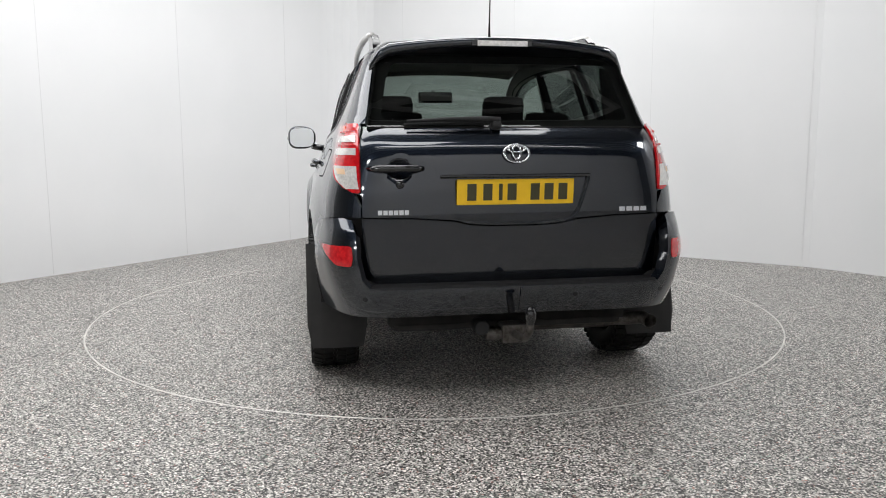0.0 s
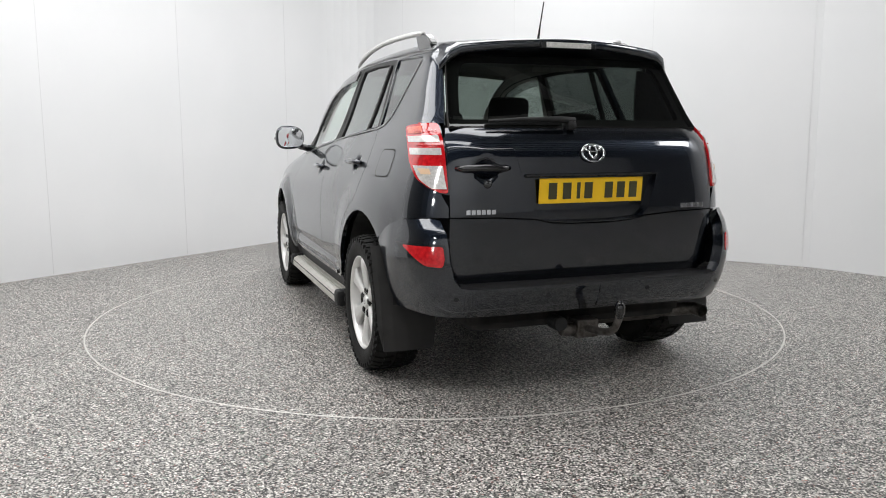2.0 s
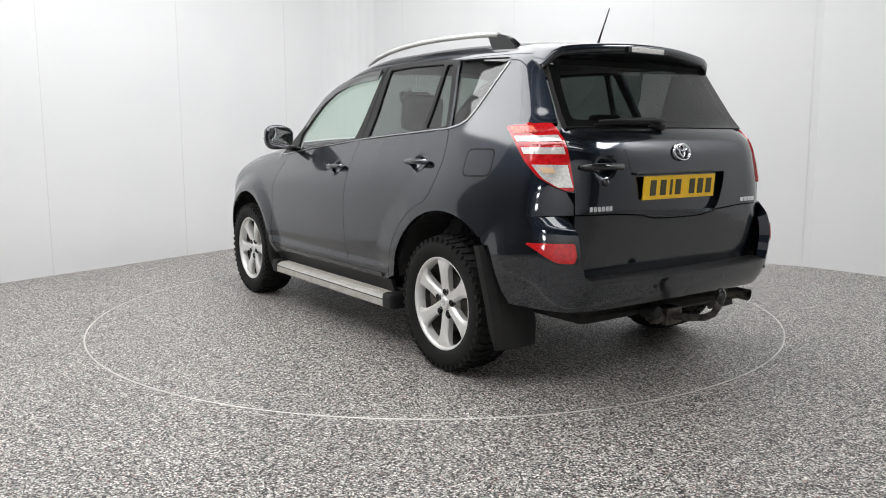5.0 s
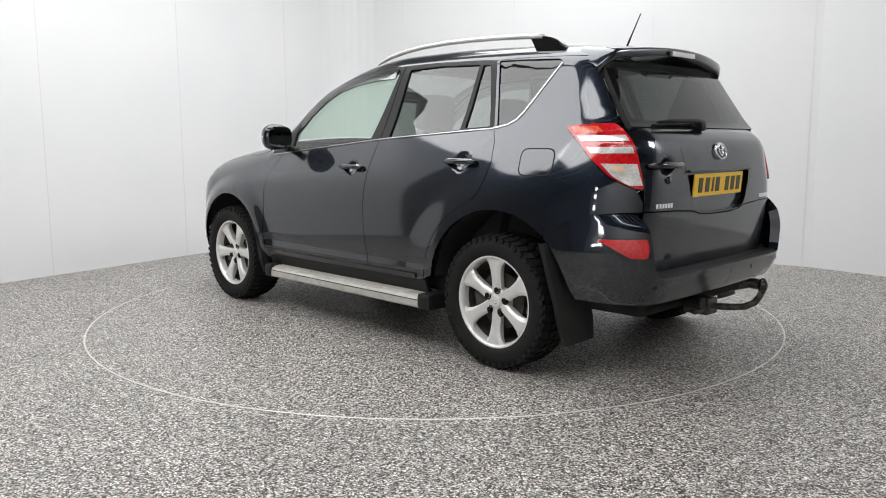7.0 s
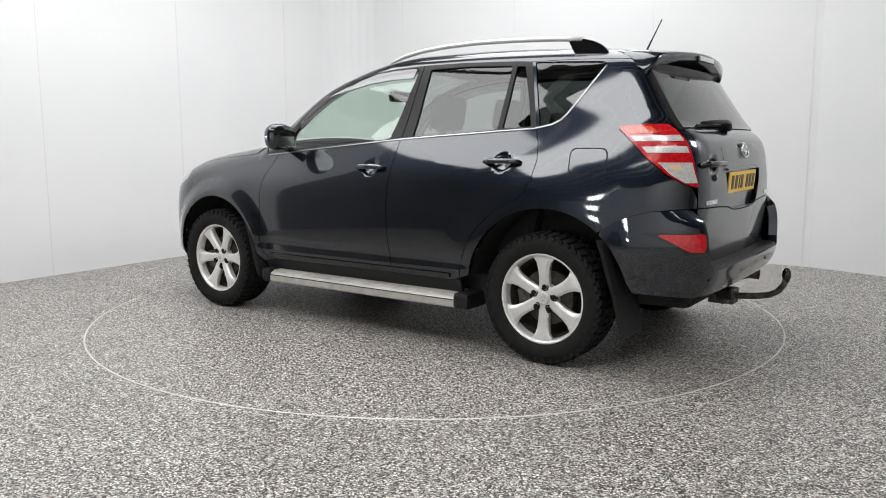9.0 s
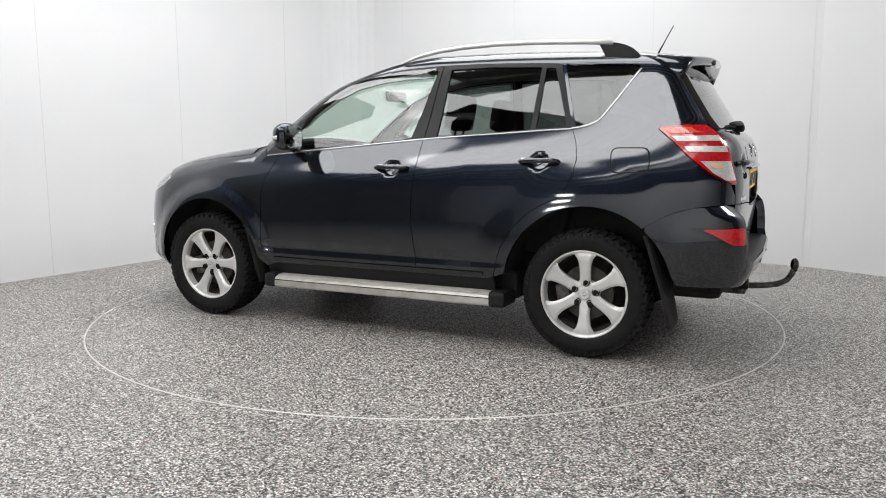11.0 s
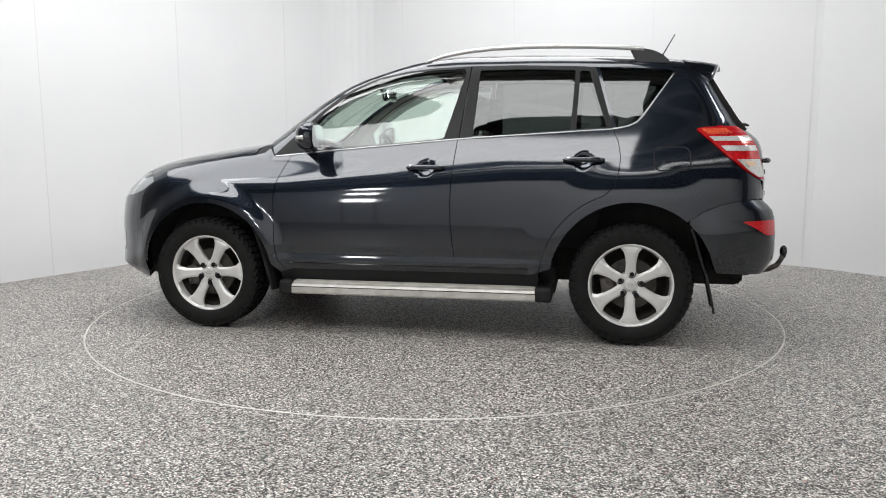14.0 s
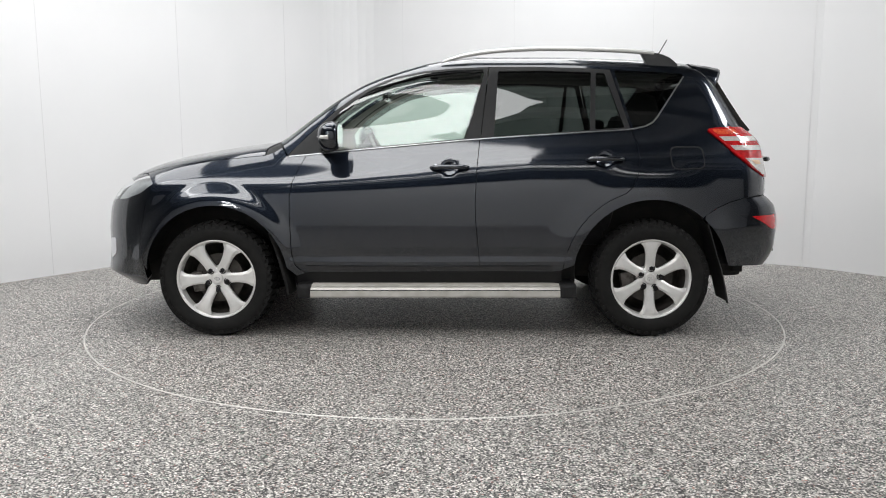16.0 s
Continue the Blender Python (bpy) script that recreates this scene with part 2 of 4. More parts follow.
# Narrow panel joints, each a thin strip let into the wall face.
def joint(p, along, width=0.004, z1=WALL_H - 0.05, proud=0.001, mat=JOINT):
    d = along.normalized()
    n = Vector((d.y, -d.x))
    m = Matrix(((d.x, n.x, 0, p.x), (d.y, n.y, 0, p.y), (0, 0, 1, 0), (0, 0, 0, 1)))
    part("panel_joint", box(-width / 2, width / 2, -0.002, proud, 0.002, z1, m=m), mat, wall)
LEFT_D, RIGHT_D, FAR_D = CORNER - LEFT_A, BEND - CORNER, RIGHT_B - BEND
for s in (6.2, 7.679, 9.103, 10.587):
    joint(LEFT_A + LEFT_D.normalized() * s, LEFT_D)
for s in (0.86, 2.385, 3.944):
    joint(CORNER + RIGHT_D.normalized() * s, RIGHT_D, 0.003)
joint(CORNER + RIGHT_D.normalized() * 5.40, RIGHT_D, 0.016, WALL_H - 0.05, 0.005, WALL)
for s in (1.45, 2.95):
    joint(BEND + FAR_D.normalized() * s, FAR_D)
tagged(part("wall_front", box(-7.7, 8.4, -7.3, -7.18, 0, 3.3), WALL), "white screen wall facing the turntable", "wall", kind="structure")
tagged(part("wall_northwest", wall_mesh([LEFT_A, WHITE_END - (CORNER - LEFT_A).normalized() * 0.003], 0.0, WALL_H, 0.12), BACK), "grey side wall of the hall", "wall", kind="structure")
tagged(part("wall_west", box(-7.8, -7.68, -10.0, -4.95, 0, WALL_H), BACK), "grey side wall of the hall", "wall", kind="structure")
tagged(part("wall_east", box(8.38, 8.5, -10.0, -4.5, 0, WALL_H), BACK), "grey side wall of the hall", "wall", kind="structure")
tagged(part("wall_south", box(-7.8, 8.5, -10.15, -10.0, 0, WALL_H), BACK), "dark grey end wall of the hall", "wall", kind="structure")
tagged(part("ceiling", box(-9, 9, -10.3, 7, WALL_H + 0.02, WALL_H + 0.14), CEIL), "dark ceiling high above the turntable", "ceiling", kind="structure")

# ---- the car's outer form ----
def curve(pairs):
    """A smooth monotone curve through (x, y) pairs, for arrays."""
    xs, ys = np.array([p[0] for p in pairs], float), np.array([p[1] for p in pairs], float)
    h, d = np.diff(xs), np.diff(ys) / np.diff(xs)
    m = np.empty(len(xs))
    m[0], m[-1] = d[0], d[-1]
    for i in range(1, len(xs) - 1):
        w1, w2 = 2 * h[i] + h[i - 1], h[i] + 2 * h[i - 1]
        m[i] = 0 if d[i - 1] * d[i] <= 0 else (w1 + w2) / (w1 / d[i - 1] + w2 / d[i])

    def f(x):
        x = np.clip(np.asarray(x, float), xs[0], xs[-1])
        i = np.clip(np.searchsorted(xs, x, side="right") - 1, 0, len(xs) - 2)
        t = (x - xs[i]) / h[i]
        return ys[i] * (1 + 2 * t) * (1 - t) ** 2 + h[i] * m[i] * t * (1 - t) ** 2 + ys[i + 1] * t * t * (3 - 2 * t) + h[i] * m[i + 1] * t * t * (t - 1)
    return f


def eased(f, w):
    """The curve f, averaged over a short stretch so that its bends run soft."""
    pulls = [(o, math.exp(-0.5 * o * o)) for o in (-1.8, -1.2, -0.6, 0.0, 0.6, 1.2, 1.8)]
    total = sum(k for o, k in pulls)
    return lambda x: sum(f(x + o * w) * (k / total) for o, k in pulls)


def step(a, b, x):
    t = np.clip((x - a) / (b - a), 0, 1)
    return t * t * (3 - 2 * t)


def smax(a, b, k):
    h = np.clip(k - np.abs(a - b), 0, None) / k
    return np.maximum(a, b) + h * h * k * 0.25


WHEEL_X, WHEEL_Z, HUB_Z = 1.28, 0.352, 0.342
HALF = eased(curve([(0.2, 0.80), (0.33, 0.838), (0.385, 0.852), (0.42, 0.862), (0.50, 0.872), (0.65, 0.877), (0.80, 0.873), (0.90, 0.863), (0.97, 0.846), (1.02, 0.827), (1.07, 0.806), (1.12, 0.784), (1.17, 0.7615), (1.205, 0.7455), (1.3, 0.7035), (1.4, 0.669), (1.5, 0.633), (1.57, 0.608), (1.64, 0.575), (1.75, 0.50)]), 0.045)
BELT = curve([(-2.1, 1.235), (-1.18, 1.212), (-0.78, 1.19), (-0.28, 1.16), (0.08, 1.13), (0.55, 1.09), (0.85, 1.062), (1.2, 1.05), (2.2, 1.02)])
TAPER = curve([(-2.2, 0.80), (-2.0, 0.875), (-1.8, 0.935), (-1.55, 0.972), (-1.2, 0.993), (-0.7, 1.0), (0.6, 1.0), (1.1, 0.995), (1.5, 0.975), (1.75, 0.945), (2.0, 0.88), (2.25, 0.78)])
REAR = curve([(0.2, -1.92), (0.45, -1.985), (0.6, -2.01), (0.75, -2.027), (0.85, -2.034), (0.92, -2.034), (1.0, -2.027), (1.08, -2.018), (1.14, -2.0), (1.18, -1.965), (1.21, -1.925), (1.235, -1.903), (1.3, -1.866), (1.4, -1.806), (1.5, -1.745), (1.6, -1.68), (1.8, -1.56)])
FRONT = curve([(0.2, 1.90), (0.30, 2.05), (0.36, 2.155), (0.42, 2.145), (0.5, 2.135), (0.6, 2.135), (0.7, 2.125), (0.8, 2.105), (0.88, 2.07), (0.95, 2.02), (1.05, 1.85), (1.2, 1.5)])
TOP = curve([(-2.1, 1.54), (-1.75, 1.612), (-1.5, 1.64), (-1.14, 1.664), (-0.63, 1.68), (-0.29, 1.68), (-0.12, 1.668), (0.06, 1.638), (0.23, 1.59), (0.40, 1.53), (0.58, 1.43), (0.76, 1.305), (0.92, 1.188), (0.97, 1.160), (1.10, 1.142), (1.27, 1.12), (1.45, 1.093), (1.63, 1.06), (1.76, 1.02), (1.9, 0.955), (2.05, 0.86), (2.2, 0.74)])


def side_half(x, z):
    lift = np.maximum(1.17 - BELT(x), -0.008) * step(0.72, 1.06, z) * (1 - step(1.22, 1.5, z))
    y = HALF(z + lift) * (1 - (1 - TAPER(x)) * (1 - 0.5 * step(1.0, 1.5, z)))
    for wx in (-WHEEL_X, WHEEL_X):
        r = np.hypot(x - wx, (z - WHEEL_Z) * 0.985)
        y = y + (0.032 * (1 - step(0.44, 0.56, r)) if wx > 0 else 0.016 * (1 - step(0.44, 0.68, r))) * step(0.15, 0.45, z)
    for hx, hz in ((-0.10, 0.990), (-1.005, 1.034)):
        y = y - 0.020 * (1 - step(0.012, 0.062, np.hypot(x - hx, (z - hz) * 1.2)))
    y = y - 0.008 * (1 - step(0.0, 0.05, np.abs(z - 0.485))) * step(0.95, 0.75, np.abs(x)) + 0.004 * step(0.49, 0.42, z) * step(0.90, 0.45, np.abs(x))
    return y


def body(p):
    """Signed form of the body: below zero inside."""
    x, y, z = p[..., 0], np.abs(p[..., 1]), p[..., 2]
    a = (y - side_half(x, z)) * 0.95
    crown = 0.055 * y ** 2.4 + 0.10 * step(1.05, 1.45, z) * y ** 2.2
    crown = crown + 0.016 * (1 - step(0.012, 0.072, np.hypot(p[..., 1] - 0.503, (z - 1.028) * 1.15)))
    b = (REAR(z) + crown - x) * (1 - 0.15 * step(1.15, 1.25, z))
    c = (x - FRONT(z) + 0.34 * y ** 2.2) * 0.95
    slope = (TOP(x + 0.01) - TOP(x - 0.01)) / 0.02
    d = (z - TOP(x) + 0.10 * y * y) / np.sqrt(1 + slope ** 2)
    s = smax(a, b, 0.20 - 0.11 * step(0.95, 1.65, z))
    s = smax(s, c, 0.24)
    return smax(s, d, 0.10)


def rear_glass(p):
    """The tail's form with tight corners, for the bonded rear screen."""
    x, y, z = p[..., 0], np.abs(p[..., 1]), p[..., 2]
    a = (y - side_half(x, z)) * 0.95
    b = (REAR(z) + 0.055 * y ** 2.4 + 0.07 * y ** 2.2 * step(1.05, 1.45, z) - x) * 0.87
    return smax(a, b, 0.05)


BUMP_R = curve([(0.15, -1.80), (0.28, -1.93), (0.34, -2.00), (0.42, -2.075), (0.48, -2.104), (0.52, -2.112), (0.60, -2.112), (0.70, -2.108), (0.76, -2.095), (0.80, -2.06), (0.84, -2.02), (0.9, -2.0)])


def bumper(p):
    x, y, z = p[..., 0], np.abs(p[..., 1]), p[..., 2]
    a = y - side_half(x, z) - 0.012 * step(-1.6, -1.75, x) - 0.022 * step(-1.58, -1.85, x) * step(0.84, 0.62, z) + 0.05 * step(0.68, 0.36, z) * step(-1.58, -1.85, x)
    b = BUMP_R(z) + 0.075 * y ** 2.2 - x
    return smax(a, b, 0.17)


def lift_to(form, start, way, far=1.6):
    """Points on the form, along one way from start points; and the normals there."""
    ts = np.linspace(0, far, int(far / 0.035))
    n = len(start)
    lo, hi = np.zeros(n), np.full(n, far)
    found = np.zeros(n, bool)
    prev = np.zeros(n)
    for t in ts:
        inside = (form(start + way * t) < 0) & ~found
        hi[inside], lo[inside] = t, prev[inside]
        found |= inside
        prev[:] = t
    for _ in range(26):
        mid = (lo + hi) / 2
        inside = form(start + way * mid[:, None]) < 0
        hi, lo = np.where(inside, mid, hi), np.where(inside, lo, mid)
    p = start + way * hi[:, None]
    e = 0.004
    nrm = np.stack([form(p + e * np.eye(3)[i]) - form(p - e * np.eye(3)[i]) for i in range(3)], 1)
    return p, nrm / np.linalg.norm(nrm, axis=1)[:, None]


WAYS = {"side": (0, -1, 0), "rear": (1, 0, 0), "top": (0, 0, -1), "front": (-1, 0, 0), "corner": (0.707, -0.707, 0), "quarter": (0.5, -0.866, 0), "rail": (0, -0.707, -0.707), "wing": (0, -0.9, -0.436)}


def on(form, way, pts, offset=0.0):
    """Lays points, given on the plane across a way (side: x, z; rear: y, z; top: x, y), on the form."""
    way = Vector(WAYS[way])
    full = []
    fine = []
    for a, b in zip(pts, list(pts[1:]) + [None]):
        fine.append(a)
        if b is not None and len(a) == 2:
            m = int(math.hypot(b[0] - a[0], b[1] - a[1]) / 0.07)
            fine += [(a[0] + (b[0] - a[0]) * t / (m + 1), a[1] + (b[1] - a[1]) * t / (m + 1)) for t in range(1, m + 1)]
    for q in fine:
        if len(q) == 3:
            full.append(q)
        elif abs(way.y) == 1:
            full.append((q[0], 1.3, q[1]))
        elif abs(way.x) == 1:
            full.append((-2.6 * way.x, q[0], q[1]))
        else:
            full.append((q[0], q[1], 2.2))
    p, n = lift_to(form, np.array(full, float), np.array(way))
    return [tuple(a) for a in p + n * offset]


def rounded(pts, r):
    """Corners of a flat outline turned into short arcs."""
    out = []
    k = len(pts)
    for i in range(k):
        p, a, b = (Vector(pts[j % k]) for j in (i, i - 1, i + 1))
        da, db = a - p, b - p
        rr = min(r, da.length * 0.45, db.length * 0.45)
        if rr < 1e-4 or da.normalized().dot(db.normalized()) < -0.96:
            out.append(tuple(p))
            continue
        s, e = p + da.normalized() * rr, p + db.normalized() * rr
        for t in (0, 0.25, 0.5, 0.75, 1):
            out.append(tuple(s * (1 - t) ** 2 + p * 2 * t * (1 - t) + e * t * t))
    return out


def area2(poly):
    return sum(poly[i - 1][0] * poly[i][1] - poly[i][0] * poly[i - 1][1] for i in range(len(poly)))


def shrink(poly, gap):
    """An outline drawn in by half a shut line."""
    if not gap:
        return poly
    s = 1 if area2(poly) > 0 else -1
    out = []
    k = len(poly)
    for i in range(k):
        a, p, b = (Vector(poly[j % k]) for j in (i - 1, i, i + 1))
        d1, d2 = (p - a), (b - p)
        if d1.length < 1e-6 or d2.length < 1e-6:
            out.append(tuple(p))
            continue
        d1.normalize(), d2.normalize()
        n = Vector((-d1.y - d2.y, d1.x + d2.x))
        if n.length < 1e-6:
            out.append(tuple(p))
            continue
        n.normalize()
        out.append(tuple(p + n * s * gap / max(0.5, n.dot(Vector((-d1.y, d1.x))))))
    return out


def skin(name, pts, way, mat, parent, form=body, gap=0.002, cell=0.035, offset=0.0, depth=0.02, side=1, label="", holes=(), soft=0.0):
    """A panel of the form: the outline (3D points on it) is filled, bent to the form, and its edge turned inwards by depth.
    side -1 gives the mirror image on the car's other flank."""
    w = Vector(WAYS[way])
    up = Vector((0, 0, 1)) if abs(w.z) < 0.9 else Vector((1, 0, 0))
    u = up.cross(w).normalized()
    v = w.cross(u).normalized()
    loops = []
    for number, ring_of in enumerate([pts, *holes]):
        flat = [(Vector(p).dot(u), Vector(p).dot(v)) for p in ring_of]
        if soft and not number:
            flat = rounded(flat, soft)
        flat = shrink(flat, -gap if number else gap)
        k = len(flat)
        dense = []
        for i in range(k):
            a, b = Vector(flat[i]), Vector(flat[(i + 1) % k])
            m = max(1, round((b - a).length / cell))
            dense += [a + (b - a) * t / m for t in range(m) if (b - a).length > 1e-5]
        loops.append(dense)
    allp = [q for l in loops for q in l]
    edges, base = [], 0
    for l in loops:
        edges += [(base + i, base + (i + 1) % len(l)) for i in range(len(l))]
        base += len(l)
    ea = np.array([tuple(allp[e[0]]) for e in edges])
    eb = np.array([tuple(allp[e[1]]) for e in edges])

    def inside(q):
        q = np.asarray(q)
        cross = ((ea[:, 1] > q[1]) != (eb[:, 1] > q[1]))
        with np.errstate(divide="ignore", invalid="ignore"):
            xx = ea[:, 0] + (q[1] - ea[:, 1]) * (eb[:, 0] - ea[:, 0]) / (eb[:, 1] - ea[:, 1])
        return bool((cross & (xx > q[0])).sum() % 2)

    xs, ys = ea[:, 0], ea[:, 1]
    inner = []
    for gx in np.arange(xs.min() + cell / 2, xs.max(), cell):
        for gy in np.arange(ys.min() + cell / 2, ys.max(), cell):
            if inside((gx, gy)) and np.hypot(xs - gx, ys - gy).min() > cell * 0.45:
                inner.append(Vector((gx, gy)))
    out = delaunay_2d_cdt(allp + inner, edges, [], 0, 1e-6)
    pos = [tuple(q) for q in out[0]]
    faces = [list(t) for t in out[2] if inside(sum((Vector(pos[i]) for i in t), Vector((0, 0))) / len(t))]
    start = np.array([tuple(u * q[0] + v * q[1] - w * 2.9) for q in pos])
    p, n = lift_to(form, start, np.array(w), 4.2)
    p = p + n * offset
    verts = [tuple(q) for q in p]
    normals = [tuple(q) for q in n]
    nf = len(faces)
    faces = [f for f in faces]
    if depth:
        for number, l in enumerate(loops):
            rs = np.array([tuple(u * q[0] + v * q[1] - w * 2.9) for q in l])
            rp, rn = lift_to(form, rs, np.array(w), 4.2)
            rp = rp + rn * offset
            base = len(verts)
            verts += [tuple(q) for q in rp] + [tuple(q) for q in rp - rn * depth]
            kk = len(rp)
            ccw = (area2([tuple(q) for q in l]) > 0) != (number > 0)
            for i in range(kk):
                j = (i + 1) % kk
                f = [base + i, base + kk + i, base + kk + j, base + j]
                faces.append(f if ccw else f[::-1])
    # faces turned so that the skin looks outwards
    va = np.array(verts)
    tri = np.array([f[:3] for f in faces[:nf]])
    turned = np.cross(va[tri[:, 1]] - va[tri[:, 0]], va[tri[:, 2]] - va[tri[:, 0]])
    if (turned * np.array(normals)[tri[:, 0]]).sum() < 0:
        faces = [f[::-1] for f in faces]
    if side < 0:
        verts = [(q[0], -q[1], q[2]) for q in verts]
        normals = [(q[0], -q[1], q[2]) for q in normals]
        faces = [f[::-1] for f in faces]
    me = bpy.data.meshes.new(name)
    me.from_pydata(verts, [], faces)
    me.materials.append(mat)
    me.update()
    loop_normals = []
    flat_normals = [tuple(poly.normal) for poly in me.polygons]
    for number, f in enumerate(faces):
        for vi in f:
            loop_normals.append(normals[vi] if number < nf else flat_normals[number])
    me.polygons.foreach_set("use_smooth", [True] * len(faces))
    me.normals_split_custom_set(loop_normals)
    ob = new(name, me)
    ob.parent = parent
    if label:
        ob["label"] = label
    return ob


car = tagged(new("car"), "dark blue-black five-door off-road estate car with roof rails and side steps", "car")
car.location = (0, 0, 0)


def arc(cx, cz, r, a0, a1, n=10, squash=1.0):
    return [(cx + r * math.cos(radians(a0 + (a1 - a0) * i / n)), cz + squash * r * math.sin(radians(a0 + (a1 - a0) * i / n))) for i in range(n + 1)]


def S(pts, form=body):
    return on(form, "side", pts)


def belt_line(x0, x1, n, dz=0.0):
    return [(x0 + (x1 - x0) * i / n, float(BELT(x0 + (x1 - x0) * i / n)) + dz) for i in range(n + 1)]


# shut lines in side view
DOOR_F = [(0.745, float(BELT(0.745))), (0.79, 0.985), (0.82, 0.91), (0.835, 0.81), (0.833, 0.66), (0.825, 0.50), (0.808, 0.43), (0.775, 0.392), (0.73, 0.382)]
DOOR_B = [(-0.28, 0.386), (-0.27, 0.52), (-0.255, 0.66), (-0.25, 0.79), (-0.26, 0.98), (-0.28, float(BELT(-0.28)))]
ARCH_DOOR = arc(-WHEEL_X, WHEEL_Z, 0.515, 12, 68, 9)
DOOR_R = [(-0.72, 0.384), (-0.765, 0.40)] + ARCH_DOOR + [(-1.125, 0.845), (-1.165, 0.885), (-1.195, 0.96), (-1.21, 1.05), (-1.195, 1.14), (-1.165, float(BELT(-1.165)))]
DROP = -0.006
front_door_pts = DOOR_F + [(0.4, 0.383), (0.1, 0.384)] + DOOR_B + belt_line(-0.28, 0.745, 8, DROP)[1:-1]
rear_door_pts = DOOR_B[::-1] + DOOR_R + belt_line(-1.165, -0.28, 7, DROP)[1:-1]
ARCH_R = arc(-WHEEL_X, WHEEL_Z, 0.455, 165, 12, 18)
ARCH_F = arc(WHEEL_X, WHEEL_Z, 0.427, 172, 5, 18)
FRAME_TOP = [(0.86, 1.068), (0.76, 1.165), (0.66, 1.26), (0.57, 1.338), (0.48, 1.405), (0.39, 1.46), (0.30, 1.502), (0.22, 1.532), (0.05, 1.565), (-0.12, 1.58), (-0.335, 1.588), (-0.6, 1.588), (-0.95, 1.576), (-1.06, 1.568)]
QWIN = [(-1.085, 1.563), (-1.28, 1.556), (-1.47, 1.545), (-1.495, 1.535), (-1.49, 1.52), (-1.325, 1.285), (-1.295, 1.252), (-1.25, 1.23), (-1.185, 1.216)]

doors = []
for sd in (1, -1):
    fd = skin("front_door", S(front_door_pts), "side", PAINT, car, side=sd, cell=0.018 if sd > 0 else 0.05)
    rd = skin("rear_door", S(rear_door_pts), "side", PAINT, car, side=sd, cell=0.018 if sd > 0 else 0.05)
    doors.append((fd, rd))
    # window frames with their panes
    fo = S([(0.86, 1.066)] + FRAME_TOP[1:11] + [(-0.281, 1.158)] + belt_line(-0.28, 0.80, 8)[1:])
    fi = S(rounded([(0.64, 1.092), (0.655, 1.20), (0.55, 1.313), (0.47, 1.37), (0.39, 1.422), (0.30, 1.468), (0.22, 1.500), (0.05, 1.538), (-0.12, 1.555), (-0.312, 1.563), (-0.195, 1.163), (0.08, 1.138), (0.4, 1.112)], 0.02))
    ro = S([(-0.286, 1.158), (-0.341, 1.588), (-0.6, 1.588), (-0.95, 1.576), (-1.06, 1.568), (-1.165, 1.212), (-0.78, 1.19)])
    ri = S(rounded([(-0.392, 1.562), (-0.65, 1.565), (-0.948, 1.553), (-0.928, 1.208), (-0.6, 1.186), (-0.362, 1.171)], 0.012))
    rq = S(rounded([(-0.975, 1.549), (-1.028, 1.546), (-1.132, 1.222), (-0.958, 1.213)], 0.012))
    skin("window_frame", fo, "side", TRIM, fd, holes=[fi], gap=0.0, side=sd, cell=0.05, depth=0.02)
    skin("window_frame", ro, "side", TRIM, rd, holes=[ri, rq], gap=0.0, side=sd, cell=0.05, depth=0.02)
    skin("frame_lining", fo, "side", LINER, fd, holes=[fi], gap=0.004, offset=-0.03, depth=0, side=sd, cell=0.06, label="pale inner trim of the window frame")
    for owner, shape, mt in ((fd, fi, GLASS), (rd, ri, PRIVACY), (rd, rq, PRIVACY)):
        g = skin("window_pane", shape, "side", mt, owner, gap=-0.003, offset=-0.008, depth=0, side=sd, cell=0.06)
        g.visible_shadow = False
    # bright strip along the waist
    strip = belt_line(0.85, -1.16, 16, 0.002) + belt_line(-1.16, 0.85, 16, -0.004)
    skin("waist_strip", S(strip), "side", STRIP, car, gap=0, offset=0.004, depth=0.008, side=sd, cell=0.08, label="bright metal waist strip")

# front wing, quarter, upper rail
wing = DOOR_F + [(0.80, 0.36)] + ARCH_F + [(1.72, 0.42)] + [(1.74, 0.60), (1.70, 0.78), (1.66, 0.905), (1.72, 0.94)]
wing_top = on(body, "top", [(1.72, 0.70), (1.6, 0.715), (1.45, 0.725), (1.3, 0.73), (1.15, 0.735), (1.0, 0.735), (0.9, 0.715)])
wing_low = S([p for p in wing[:-1]])
wing_pts = wing_low + wing_top + S([(0.86, 1.062)])
for sd in (1, -1):
    skin("front_wing", wing_pts, "wing", PAINT, car, side=sd, cell=0.016 if sd > 0 else 0.04)
WAYS["fcorner"] = (-0.707, -0.707, 0)
def R(pts, form=body):
    return on(form, "rear", pts)


def T(pts):
    return on(body, "top", pts)


LAMP_LOW = S([(-1.615, 1.203), (-1.70, 1.132), (-1.775, 1.06)]) + R([(0.765, 0.985), (0.735, 0.95), (0.70, 0.93), (0.664, 0.924), (0.664, 1.0), (0.664, 1.08), (0.662, 1.15), (0.658, 1.19), (0.655, 1.222), (0.69, 1.222)])
LAMP_TOP = R([(0.71, 1.222)]) + S([(-1.76, 1.222), (-1.66, 1.219), (-1.62, 1.213)])
RAIL_TOP = T([(0.925, 0.635), (0.76, 0.615), (0.58, 0.59), (0.40, 0.57), (0.23, 0.55), (0.06, 0.535), (-0.3, 0.52), (-0.8, 0.51), (-1.3, 0.50), (-1.62, 0.48)])
ROOF_SIDE = [(-1.06, 1.568), (-1.3, 1.566), (-1.5, 1.558), (-1.63, 1.55)]
